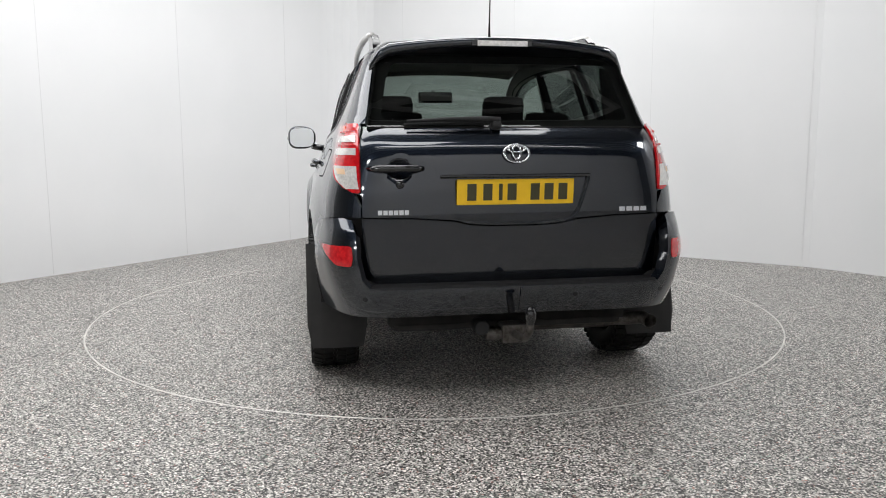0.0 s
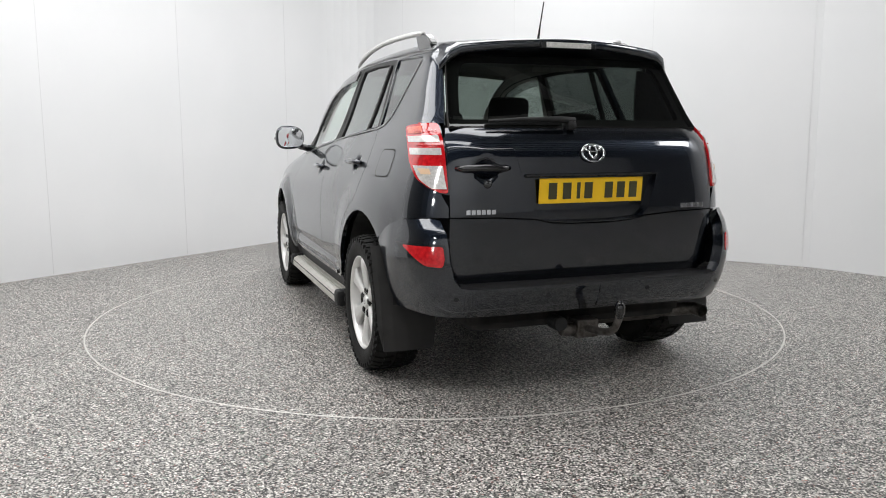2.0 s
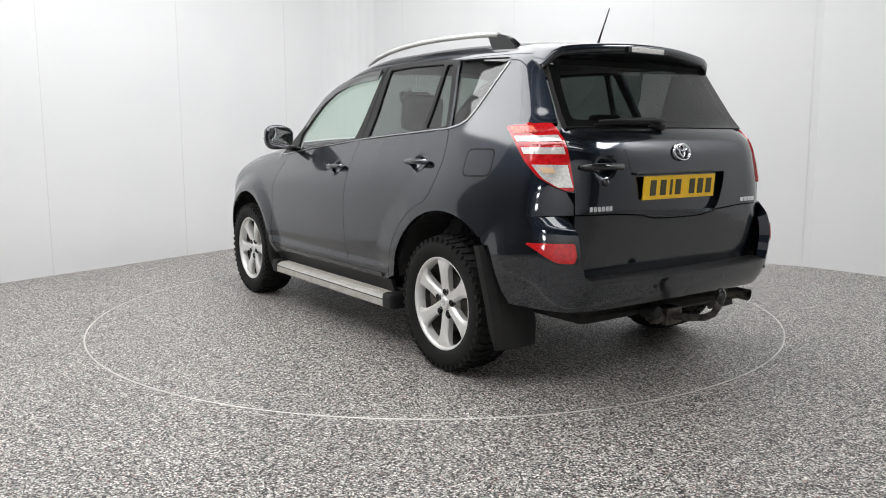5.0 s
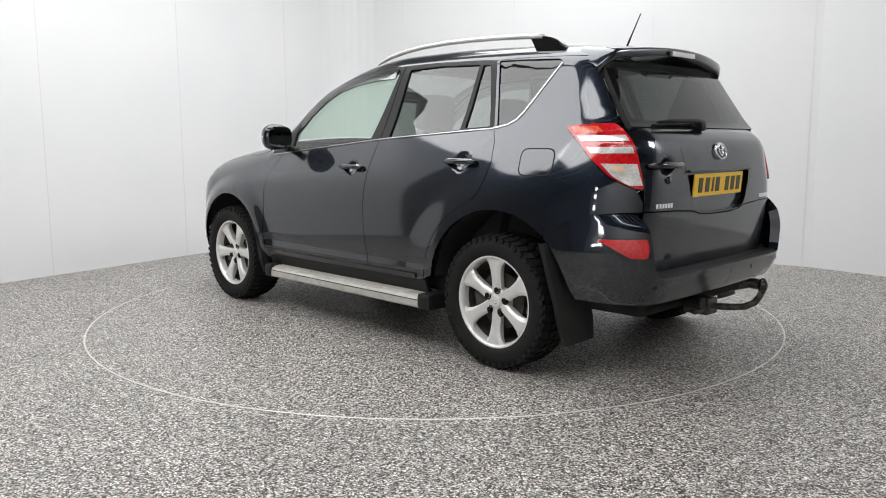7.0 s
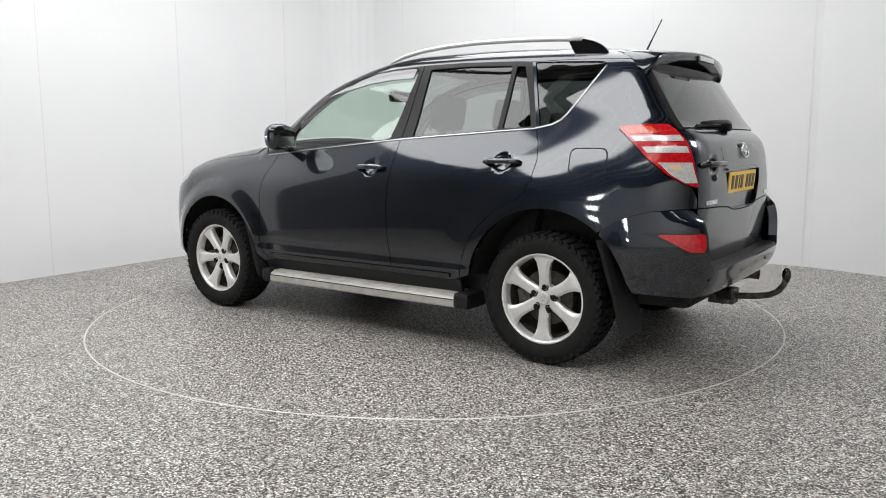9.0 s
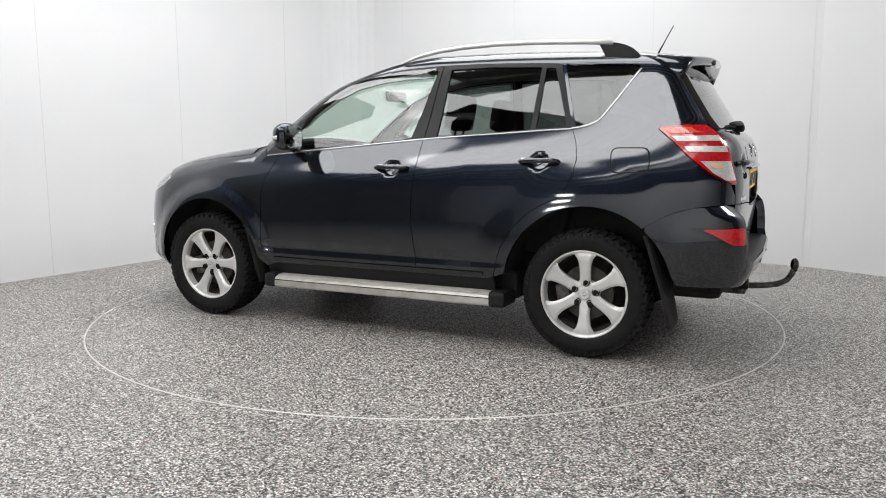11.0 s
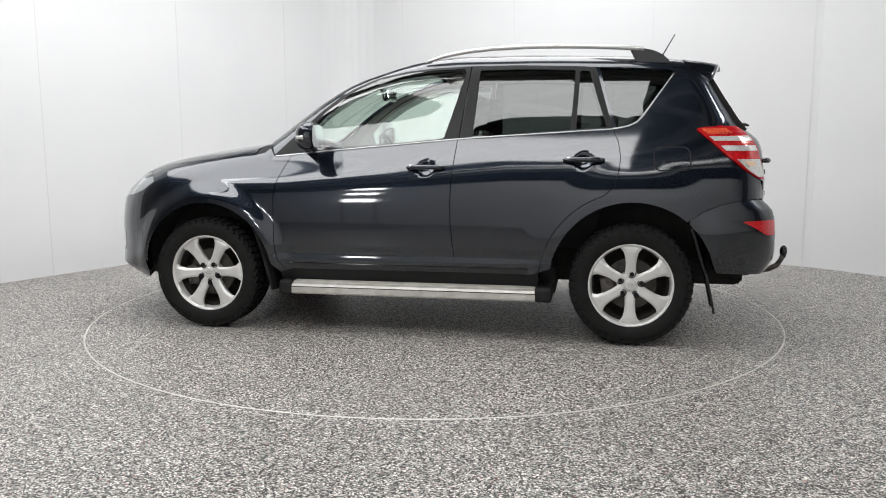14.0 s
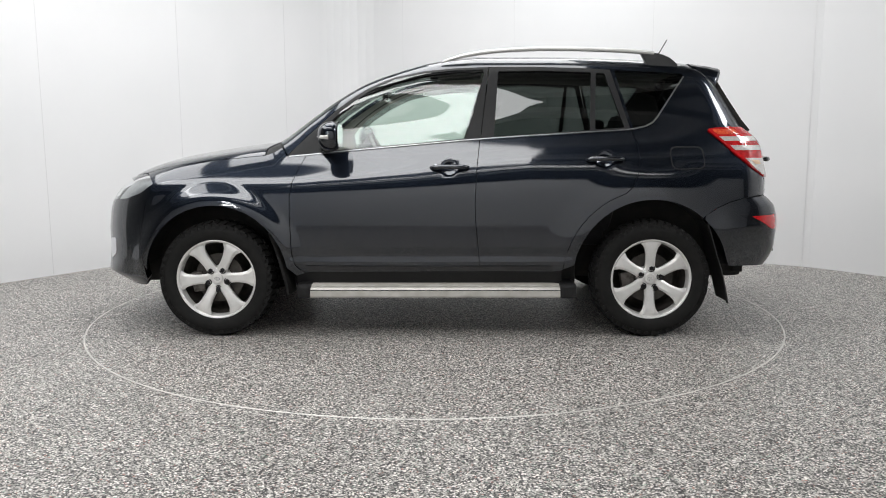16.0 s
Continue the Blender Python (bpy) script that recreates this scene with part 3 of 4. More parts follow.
WIN_EDGE = R([(0.634, 1.222), (0.616, 1.30), (0.602, 1.38), (0.588, 1.46), (0.578, 1.515)])
BCUT = [(-1.588, 0.712), (-1.66, 0.758), (-1.73, 0.788), (-1.82, 0.812)]
quarter_pts = (S(DOOR_R[::-1]) + S(arc(-WHEEL_X, WHEEL_Z, 0.455, 9, 130, 20)) + S(BCUT) + R([(0.76, 0.823), (0.70, 0.824), (0.666, 0.824)])
               + R([(0.665, 0.87)]) + LAMP_LOW[::-1] + LAMP_TOP[::-1] + WIN_EDGE + S(ROOF_SIDE[::-1]))
qwin = S(rounded(QWIN, 0.01))
for sd in (1, -1):
    q = skin("rear_quarter", quarter_pts, "quarter", PAINT, car, holes=[qwin], side=sd, gap=0.0015, cell=0.016 if sd > 0 else 0.04)
    pane = skin("quarter_window", qwin, "quarter", PRIVACY, car, gap=-0.003, offset=-0.006, depth=0, side=sd, cell=0.06)
    pane.visible_shadow = False
    edge = S([(-1.492, 1.525), (-1.325, 1.288), (-1.295, 1.255), (-1.25, 1.233), (-1.185, 1.219), (-1.16, 1.217), (-1.16, 1.210), (-1.187, 1.212), (-1.253, 1.2255), (-1.300, 1.2485), (-1.3315, 1.282), (-1.500, 1.5225)])
    skin("window_strip", edge, "quarter", STRIP, car, gap=0, offset=0.004, depth=0.008, side=sd, label="bright metal window strip")
    skin("cant_rail", S(FRAME_TOP) + S(ROOF_SIDE[1:]) + RAIL_TOP[::-1], "rail", PAINT, car, side=sd, gap=0.001)
    skin("pillar_trim", S(FRAME_TOP) + S(ROOF_SIDE[1:]) + RAIL_TOP[::-1], "rail", LINER, car, side=sd, gap=0.004, offset=-0.028, depth=0, cell=0.06)
    # filler flap outline
    if sd == 1:
        flap = on(body, "side", rounded([(-1.39, 1.105), (-1.575, 1.105), (-1.585, 0.99), (-1.40, 0.985)], 0.035))
        groove = on(body, "side", rounded([(-1.383, 1.112), (-1.582, 1.112), (-1.592, 0.983), (-1.393, 0.978)], 0.04))
        skin("flap_gap", groove, "quarter", DARK, car, gap=0, offset=0.0008, depth=0, holes=[flap])
        skin("fuel_flap", flap, "quarter", PAINT, car, gap=-0.001, offset=0.0012, depth=0.004)
    # sill and step
    skin("sill", on(body, "side", [(0.80, 0.383), (-0.76, 0.383), (-0.76, 0.29), (0.80, 0.29)]), "side", TRIM, car, side=sd, offset=-0.012, gap=0)
    skin("sill_moulding", on(body, "side", [(0.745, 0.422), (0.4, 0.420), (-0.70, 0.420), (-0.70, 0.398), (0.4, 0.398), (0.745, 0.400)]), "side", GLOSS, car, side=sd, offset=0.010, gap=0, depth=0.01)

HEADER_X = 0.09
ROOF_EDGE = [p for p in RAIL_TOP if p[0] <= HEADER_X]
SCREEN_EDGE = [p for p in RAIL_TOP if p[0] >= ROOF_EDGE[0][0]]
roof = skin("roof", ROOF_EDGE + [(p[0], -p[1], p[2]) for p in ROOF_EDGE][::-1], "top", PAINT, car, gap=0.001, cell=0.06)
ws = skin("windscreen", SCREEN_EDGE + [(p[0], -p[1], p[2]) for p in SCREEN_EDGE][::-1], "top", GLASS, car, gap=0.001, cell=0.06, depth=0)
ws.visible_shadow = False
bonnet_edge = [(1.90, 0.52), (1.80, 0.635), (1.72, 0.70), (1.6, 0.715), (1.45, 0.725), (1.3, 0.73), (1.15, 0.735), (1.0, 0.735)]
skin("bonnet", T(bonnet_edge + [(x, -y) for x, y in bonnet_edge][::-1]), "top", PAINT, car, cell=0.05)
cowl = [(0.998, 0.735), (0.9, 0.715), (0.93, 0.635)]
skin("scuttle", T(cowl + [(x, -y) for x, y in cowl][::-1]), "top", TRIM, car, cell=0.06, gap=0, offset=-0.008)

HEAD = S([(1.648, 0.932), (1.652, 0.910), (1.73, 0.852), (1.84, 0.815)]) + on(body, "front", [(0.60, 0.80), (0.47, 0.80), (0.45, 0.86)]) + T([(1.895, 0.50), (1.80, 0.64), (1.72, 0.702)])
nose_pts = S([(1.655, 0.905), (1.70, 0.78), (1.74, 0.60), (1.72, 0.42), (1.715, 0.33), (1.74, 0.29)]) + on(body, "front", [(0.72, 0.285), (0.5, 0.28), (0.25, 0.275), (0.0, 0.275), (0.0, 0.55), (0.0, 0.83), (0.25, 0.82), (0.45, 0.80), (0.60, 0.798)]) + S([(1.84, 0.813), (1.73, 0.85)])
for sd in (1, -1):
    skin("front_bumper", nose_pts, "fcorner", PAINT, car, side=sd, gap=0.0, depth=0.05)
    hl = skin("headlight", HEAD, "fcorner", HEADGLASS, car, side=sd, gap=0.001, depth=0.0)
    skin("lamp_reflector", HEAD, "fcorner", STRIP, hl, side=sd, gap=0.004, depth=0.0, offset=-0.03)
    skin("fog_lamp", on(body, "front", rounded([(0.70, 0.575), (0.69, 0.47), (0.62, 0.43), (0.60, 0.56)], 0.025)), "fcorner", CHROME, car, side=sd, offset=0.004, depth=0.02)
grille = on(body, "front", [(0.46, 0.855), (0.43, 0.80), (0.25, 0.822), (0, 0.832), (-0.25, 0.822), (-0.43, 0.80), (-0.46, 0.855), (-0.25, 0.89), (0, 0.90), (0.25, 0.89)])
skin("grille", grille, "front", TRIM, car, offset=-0.01, gap=0)

# ---- tail ----
GATE = [(0.64, 1.205), (0.66, 1.16), (0.664, 1.0), (0.664, 0.826)]
HANDLE_BAR = [(0.375, 1.115), (0.345, 1.004), (-0.345, 1.004), (-0.375, 1.115)]
RECESS = rounded([(0.335, 1.0), (0.315, 0.93), (0.285, 0.84), (0.25, 0.805), (0.12, 0.795), (-0.12, 0.795), (-0.25, 0.805), (-0.285, 0.84), (-0.315, 0.93), (-0.335, 1.0)], 0.02)
def sym(half):
    return half + [(-y, z) for y, z in half][::-1]
gate = skin("tailgate", R(sym(GATE + [(0.45, 0.822), (0.27, 0.81)] + [(0.2, 0.792), (0.1, 0.786)])), "rear", PAINT, car, holes=[R(RECESS)], depth=0.03, cell=0.018, label="dark blue-black tailgate with number plate recess")
LOWER = [(0.664, 0.823), (0.45, 0.819), (0.28, 0.807), (0.2, 0.789), (0.1, 0.783)]
skin("lower_panel", R([(0.664, 0.515)] + LOWER + [(-y, z) for y, z in LOWER][::-1] + [(-0.664, 0.515)]), "rear", PAINT, gate, depth=0.03, gap=0.001)
skin("plate_recess", R(RECESS), "rear", PAINT, gate, offset=-0.028, depth=0, gap=-0.004)
skin("handle_garnish", R(rounded(HANDLE_BAR, 0.015)), "rear", PAINT, gate, offset=0.0015, depth=0.003, gap=0)
screen = sym([(0.572, 1.535), (0.590, 1.43), (0.608, 1.33), (0.632, 1.207)][::-1])
rw = skin("rear_window", R(screen), "rear", PRIVACY, gate, form=rear_glass, gap=0.002, offset=0.001, depth=0, cell=0.06)
skin("window_seal", R(screen), "rear", DARK, gate, form=rear_glass, gap=0.0015, offset=0.0, depth=0.03, cell=0.06, holes=[R([(y * 0.985, 1.37 + (z - 1.37) * 0.975) for y, z in screen])])
rw.visible_shadow = False
skin("window_border", R(screen), "rear", DARK, gate, gap=0.003, offset=-0.004, depth=0, cell=0.06, holes=[R(rounded(sym([(0.565, 1.245), (0.55, 1.33), (0.53, 1.42), (0.50, 1.495)]), 0.03))])

BUMP_HALF = (on(bumper, "rear", [(0.0, 0.532), (0.30, 0.532), (0.55, 0.528), (0.64, 0.532), (0.672, 0.57), (0.690, 0.65), (0.695, 0.76), (0.705, 0.815)]) + on(bumper, "rear", [(0.74, 0.823)])
             + on(bumper, "side", BCUT[::-1] + arc(-WHEEL_X, WHEEL_Z, 0.455, 132, 166, 8) + [(-1.745, 0.415)]) + on(bumper, "rear", [(0.70, 0.40), (0.66, 0.40), (0.45, 0.40), (0.2, 0.405), (0.0, 0.405), (0.0, 0.528)]))
def lamp_at(z, f):
    """A point across the tail lamp at a height: 0 at its inner edge, 1 at its outer edge."""
    flat = [(0.7071 * (p[0] + p[1]), p[2]) for p in LAMP_LOW + LAMP_TOP]
    cuts = []
    for a, b in zip(flat, flat[1:] + flat[:1]):
        if (a[1] - z) * (b[1] - z) <= 0 and abs(a[1] - b[1]) > 1e-6:
            cuts.append(a[0] + (b[0] - a[0]) * (z - a[1]) / (b[1] - a[1]))
    u = min(cuts) + (max(cuts) - min(cuts)) * f
    return (0.7071 * u, 0.7071 * u, z)


LAMP_BANDS = (("corner_sheen", SHEENRED, 1.178, 1.208, 0.42, 0.90), ("clear_band", CLEAR, 1.140, 1.165, 0.07, 0.93), ("clear_band", CLEAR, 1.086, 1.114, 0.07, 0.91), ("clear_pane", CLEAR, 0.945, 1.040, 0.08, 0.88))
bump = new("rear_bumper")
bump.parent = car
for sd in (1, -1):
    skin("bumper_skin", BUMP_HALF, "corner", PAINT, bump, form=bumper, side=sd, gap=0.0, depth=0.05, cell=0.022 if sd > 0 else 0.035)
    refl = on(bumper, "rear", rounded([(0.835, 0.708), (0.712, 0.712), (0.708, 0.66), (0.715, 0.625), (0.775, 0.628), (0.81, 0.662)], 0.012))
    skin("reflector_surround", on(bumper, "rear", rounded([(0.85, 0.716), (0.705, 0.72), (0.70, 0.66), (0.708, 0.617), (0.78, 0.62), (0.82, 0.658)], 0.012)), "corner", GLOSS, bump, form=bumper, side=sd, offset=0.001, gap=0, depth=0.004)
    skin("reflector", refl, "corner", RED, bump, form=bumper, side=sd, offset=0.004, gap=0, depth=0.006, label="red rear reflector lens")
    lamp_pts = LAMP_LOW + LAMP_TOP
    lamp = skin("tail_lamp", lamp_pts, "corner", RED, car, side=sd, offset=0.010, depth=0.03, gap=0.002, soft=0.022, label="red and clear tail lamp cluster")
    # amber-red sheen coloured onto the upper corner, clear ribbed bands, and the clear reversing pane inside a red
    # border
    for name, mt, z0, z1, f0, f1 in LAMP_BANDS:
        n = 5
        edge = [lamp_at(z0 + (z1 - z0) * i / n, f1) for i in range(n + 1)] + [lamp_at(z1 + (z0 - z1) * i / n, f0) for i in range(n + 1)]
        skin(name, edge, "corner", mt, lamp, side=sd, offset=0.0125, depth=0.003, gap=0, cell=0.02, label="clear ribbed lamp band" if mt is CLEAR else "")
    skin("indicator", [lamp_at(1.028, 0.76), lamp_at(1.028, 0.42), lamp_at(1.004, 0.42), lamp_at(1.004, 0.72)], "corner", AMBER, lamp, side=sd, offset=0.0158, depth=0.002, gap=0, label="pale amber indicator bulb")
    for k in range(8):
        f = 0.10 + 0.075 * k
        for z in (1.183, 1.126):
            c = lift_to(body, np.array([np.array(lamp_at(z, f)) - np.array(WAYS["corner"]) * 2.9]), np.array(WAYS["corner"]), 4.2)
            p, nn = Vector(c[0][0]), Vector(c[1][0])
            p, nn = Vector((p.x, p.y * sd, p.z)), Vector((nn.x, nn.y * sd, nn.z))
            part("led_lens", lathe([(0.0, 0.002), (0.003, 0.0016), (0.0042, 0.0)], 10, Matrix.Translation(p + nn * 0.0128) @ nn.to_track_quat("Z", "Y").to_matrix().to_4x4()), LED, lamp, smooth=True)


# plate with plain bars for its writing
PX = float(on(body, "rear", [(0.0, 0.93)])[0][0])
tilt = pose(PX + 0.018, 0, 0.93, 0, -4.5, 0)
bm = box(-0.008, 0, -0.26, 0.26, -0.0555, 0.0555, bevel=0.003, m=tilt)
plate = part("number_plate", bm, YELLOW, gate, "yellow number plate with dark bars")
for k, y in enumerate((0.195, 0.125, 0.068, 0.018, -0.085, -0.147, -0.21)):
    part("plate_mark", box(-0.0105, -0.007, y - (0.02 if k != 2 else 0.008), y + (0.02 if k != 2 else 0.008), -0.036, 0.036, bevel=0.001, m=tilt), INK, plate)
part("plate_lamp_bar", box(PX - 0.006, PX + 0.02, -0.33, 0.33, 0.994, 1.006, bevel=0.003), GLOSS, gate)

# ---- wheels ----
def make_wheel(spin):
    wheel = new("wheel")
    turn_m = pose(0, 0, 0, -90, 0, 0)
    prof = [(0.222, 0.085), (0.236, 0.104), (0.262, 0.113), (0.292, 0.117), (0.312, 0.112), (0.326, 0.100), (0.332, 0.085), (0.334, 0.05), (0.334, -0.05), (0.332, -0.085), (0.326, -0.10), (0.312, -0.112), (0.262, -0.113), (0.236, -0.104), (0.222, -0.085)]
    tyre = lathe(prof, 72)
    tread = bmesh.new()
    rng = random.Random(3)
    n = 46
    for i in range(n):
        a = 360 / n * i
        for row, (h0, h1, da, ln) in enumerate(((0.062, 0.108, 0, 0.030), (0.008, 0.052, 0.5, 0.026), (-0.052, -0.008, 0, 0.026), (-0.108, -0.062, 0.5, 0.030))):
            m = Matrix.Rotation(radians(a + da * 360 / n + rng.uniform(-0.5, 0.5)), 4, "Z") @ pose(0.335, 0, 0, 0, 0, 0)
            g = box_into(tread, -0.02, 0.0085, -ln / 2, ln / 2, h0, h1, m=pose(0, 0, 0, 12 if row % 2 else -12, 0, 0))
            for v in g:
                if abs(v.co.z) > 0.09 and v.co.x > 0:
                    v.co.x -= 0.010
            bmesh.ops.transform(tread, matrix=m, verts=g)
        for sgn in (1, -1):
            m = Matrix.Rotation(radians(a + (0.5 if sgn < 0 else 0) * 360 / n), 4, "Z")
            box_into(tread, 0.308, 0.329, -0.011, 0.011, sgn * 0.100, sgn * 0.1165, m=m @ pose(0, 0, 0))
    bmesh.ops.transform(tyre, matrix=turn_m, verts=tyre.verts)
    part("tyre", tyre, TYRE, wheel, "black chunky-treaded all-terrain tyre", smooth=True)
    bmesh.ops.transform(tread, matrix=turn_m, verts=tread.verts)
    tagged(part("tread", tread, TYRE, wheel), kind="stuff")
    rim = lathe([(0.214, 0.050), (0.219, 0.084), (0.224, 0.098), (0.231, 0.104), (0.237, 0.103), (0.238, 0.094), (0.225, 0.085)], 64)
    # barrel in dark brown metal, darker than the rim's lip
    barrel = lathe([(0.213, 0.052), (0.205, 0.02), (0.198, -0.09), (0.10, -0.095)], 48)
    bmesh.ops.transform(barrel, matrix=turn_m, verts=barrel.verts)
    part("rim_barrel", barrel, BRAKE, wheel, smooth=True)
    bmesh.ops.transform(rim, matrix=turn_m, verts=rim.verts)
    part("rim", rim, ALLOY, wheel, "silver alloy rim", smooth=True)
    # spokes: faceted, broad at the rim
    stations = ((0.040, 0.034, 0.074, 0.03), (0.075, 0.030, 0.079, 0.04), (0.115, 0.0285, 0.085, 0.045), (0.155, 0.0325, 0.090, 0.045), (0.185, 0.041, 0.092, 0.04), (0.205, 0.052, 0.091, 0.035), (0.222, 0.064, 0.087, 0.025))
    for k in range(6):
        bm = bmesh.new()
        rows = []
        for r, w, h, d in stations:
            ring = [(-w, h - 0.008), (-w * 0.62, h + 0.002), (w * 0.62, h + 0.002), (w, h - 0.008), (w * 0.86, h - d), (-w * 0.86, h - d)]
            rows.append([bm.verts.new((r if abs(q[0]) < w * 0.7 else math.sqrt(max(r * r - q[0] * q[0], 1e-4)) if r > 0.2 else r, q[0], q[1])) for q in ring])
        for a, b in zip(rows, rows[1:]):
            for i in range(6):
                j = (i + 1) % 6
                bm.faces.new((a[i], a[j], b[j], b[i]))
        bm.faces.new(rows[0])
        bm.faces.new(rows[-1][::-1])
        bmesh.ops.recalc_face_normals(bm, faces=bm.faces)
        bmesh.ops.bevel(bm, geom=[e for e in bm.edges if e.calc_face_angle(0) > 0.5], offset=0.0025, segments=2, affect="EDGES")
        bmesh.ops.transform(bm, matrix=turn_m @ pose(0, 0, 0, 0, 0, spin + 60 * k), verts=bm.verts)
        part("spoke", bm, ALLOY, wheel)
    hub = lathe([(0.0, 0.084), (0.028, 0.084), (0.032, 0.080), (0.034, 0.075), (0.060, 0.073), (0.070, 0.066), (0.074, 0.03)], 40)
    bmesh.ops.transform(hub, matrix=turn_m, verts=hub.verts)
    h = part("hub", hub, ALLOY, wheel, smooth=False)
    em = bmesh.new()
    for sx, sy in ((0.016, 0.011), (0.006, 0.011)):
        el = lathe([(1, 0.0), (1.0, 0.0012), (0.8, 0.0012), (0.8, 0.0)], 24)
        bmesh.ops.transform(el, matrix=turn_m @ pose(0, 0, 0.0843) @ Matrix.Diagonal((sx, sy, 1, 1)), verts=el.verts)
        tmp = bpy.data.meshes.new("tmp")
        el.to_mesh(tmp)
        em.from_mesh(tmp)
        bpy.data.meshes.remove(tmp)
        el.free()
    part("cap_emblem", em, CHROME, h)
    for k in range(5):
        a = radians(72 * k + 18 + spin)
        bm = bmesh.new()
        cyl_into(bm, 0.0155, 0.0145, 0.022, turn_m @ pose(0.061 * math.cos(a), 0.061 * math.sin(a), 0.0735), 6)
        part("wheel_nut", bm, NUT, h)
        # dark ring: the shade of the nut's socket put into the colour
        bm = lathe([(0.0215, 0.072), (0.022, 0.0775), (0.016, 0.0775), (0.0155, 0.06)], 16)
        bmesh.ops.transform(bm, matrix=turn_m @ pose(0.061 * math.cos(a), 0.061 * math.sin(a), 0.0), verts=bm.verts)
        part("socket_shade", bm, DARK, h)
    disc = lathe([(0.06, 0.03), (0.145, 0.03), (0.145, 0.018), (0.145, 0.005), (0.06, 0.005)], 48)
    bmesh.ops.transform(disc, matrix=turn_m, verts=disc.verts)
    part("brake_disc", disc, BRAKE, wheel, "rusty steel brake disc")
    bm = box(0.09, 0.165, -0.06, 0.06, -0.01, 0.055, bevel=0.012, m=turn_m @ pose(0, 0, 0, 0, 0, 10))
    part("brake_caliper", bm, STEEL, wheel)
    return wheel


for wx, spin in ((-WHEEL_X, 30), (WHEEL_X, 3)):
    w = make_wheel(spin)
    w.parent = car
    w.location = (wx, 0.775, HUB_Z)
    c = copy_thing(w, pose(wx, -0.775, HUB_Z, 0, 0, 180))
    # arch liners
    for sd in (1, -1):
        bm = bmesh.new()
        rows = []
        for i in range(19):
            a = radians(8 + 164 * i / 18)
            rows.append([bm.verts.new((wx + 0.46 * math.cos(a), sd * y, WHEEL_Z + 0.46 * math.sin(a))) for y in (0.55, 0.84)])
        for a, b in zip(rows, rows[1:]):
            bm.faces.new((a[0], a[1], b[1], b[0]))
        back = bm.faces.new([r[0] for r in rows])
        part("arch_liner", bm, DARK, car)
# ---- inner faces and underbody ----
for sd in (1, -1):
    card = S([(0.78, 1.03), (0.80, 0.45), (-0.75, 0.45), (-1.15, 0.95), (-1.12, 1.17)] + belt_line(-1.1, 0.74, 8, -0.02)[0:])
    skin("door_card", card, "side", CABIN, car, side=sd, offset=-0.07, gap=0.01, depth=0.02, cell=0.08, label="grey plastic inner door trim")
    inner_q = S([(-1.15, 1.19), (-1.10, 0.95), (-1.35, 0.90), (-1.75, 0.95), (-1.78, 1.20)])
    skin("boot_trim", inner_q, "side", CABIN, car, side=sd, offset=-0.08, gap=0, depth=0.02, cell=0.08)
    pillar = S([(-1.50, 1.53), (-1.33, 1.26), (-1.2, 1.2), (-1.76, 1.2), (-1.64, 1.50)])
    skin("pillar_trim", pillar, "side", CABIN, car, side=sd, offset=-0.05, gap=0, depth=0.01, cell=0.06)
skin("gate_inner", R([(0.655, 1.19), (0.655, 0.53), (-0.655, 0.53), (-0.655, 1.19)]), "rear", DARK, gate, offset=-0.045, gap=0, depth=0.0, cell=0.08)
lining = [(0.0, 0.50), (-0.6, 0.49), (-1.2, 0.48), (-1.58, 0.46)]
skin("headlining", T(lining + [(x, -y) for x, y in lining][::-1]), "top", LINER, car, offset=-0.035, gap=0, depth=0.03, cell=0.08, label="pale grey roof lining")

bm = bmesh.new()
box_into(bm, -0.86, 0.84, -0.74, 0.74, 0.25, 0.42, bevel=0.03)
box_into(bm, -1.93, -0.80, -0.54, 0.54, 0.30, 0.46, bevel=0.04)
box_into(bm, 0.78, 1.95, -0.54, 0.54, 0.27, 0.60, bevel=0.05)
part("underbody", bm, DARK, car, "dirty black underbody")
bm = bmesh.new()
box_into(bm, -1.98, -1.70, -0.70, 0.70, 0.40, 0.56, bevel=0.02)
part("rear_beam", bm, DARK, car)
bm = bmesh.new()
cyl_into(bm, 0.045, 0.045, 1.25, pose(-WHEEL_X, 0, 0.33, 90, 0, 0), 16)
cyl_into(bm, 0.045, 0.045, 1.25, pose(WHEEL_X, 0, 0.33, 90, 0, 0), 16)
part("axle", bm, DARK, car)
bm = bmesh.new()
cyl_into(bm, 0.075, 0.075, 0.42, pose(-1.80, -0.30, 0.335, 90, 0, 0), 24)
part("silencer", bm, BRAKE, car, "rusty exhaust silencer")
bm = tube([(-1.80, -0.45, 0.30), (-1.86, -0.58, 0.31), (-1.92, -0.645, 0.325), (-1.985, -0.655, 0.32)], 0.032, 16, caps=False)
part("tail_pipe", bm, STEEL, car, smooth=True)

# ---- cabin ----
def seat(name, x, y, width, wheel_side=False):
    s = new(name)
    s.parent = car
    s.location = (x, y, 0)
    w = width / 2
    part("cushion", box(-0.02, 0.50, -w, w, 0.50, 0.68, bevel=0.05, m=pose(0, 0, 0, 0, -5, 0)), CLOTH, s)
    part("backrest", box(-0.07, 0.07, -w, w, 0.0, 0.60, bevel=0.05, m=pose(-0.03, 0, 0.60, 0, -14, 0)), CLOTH, s)
    return s


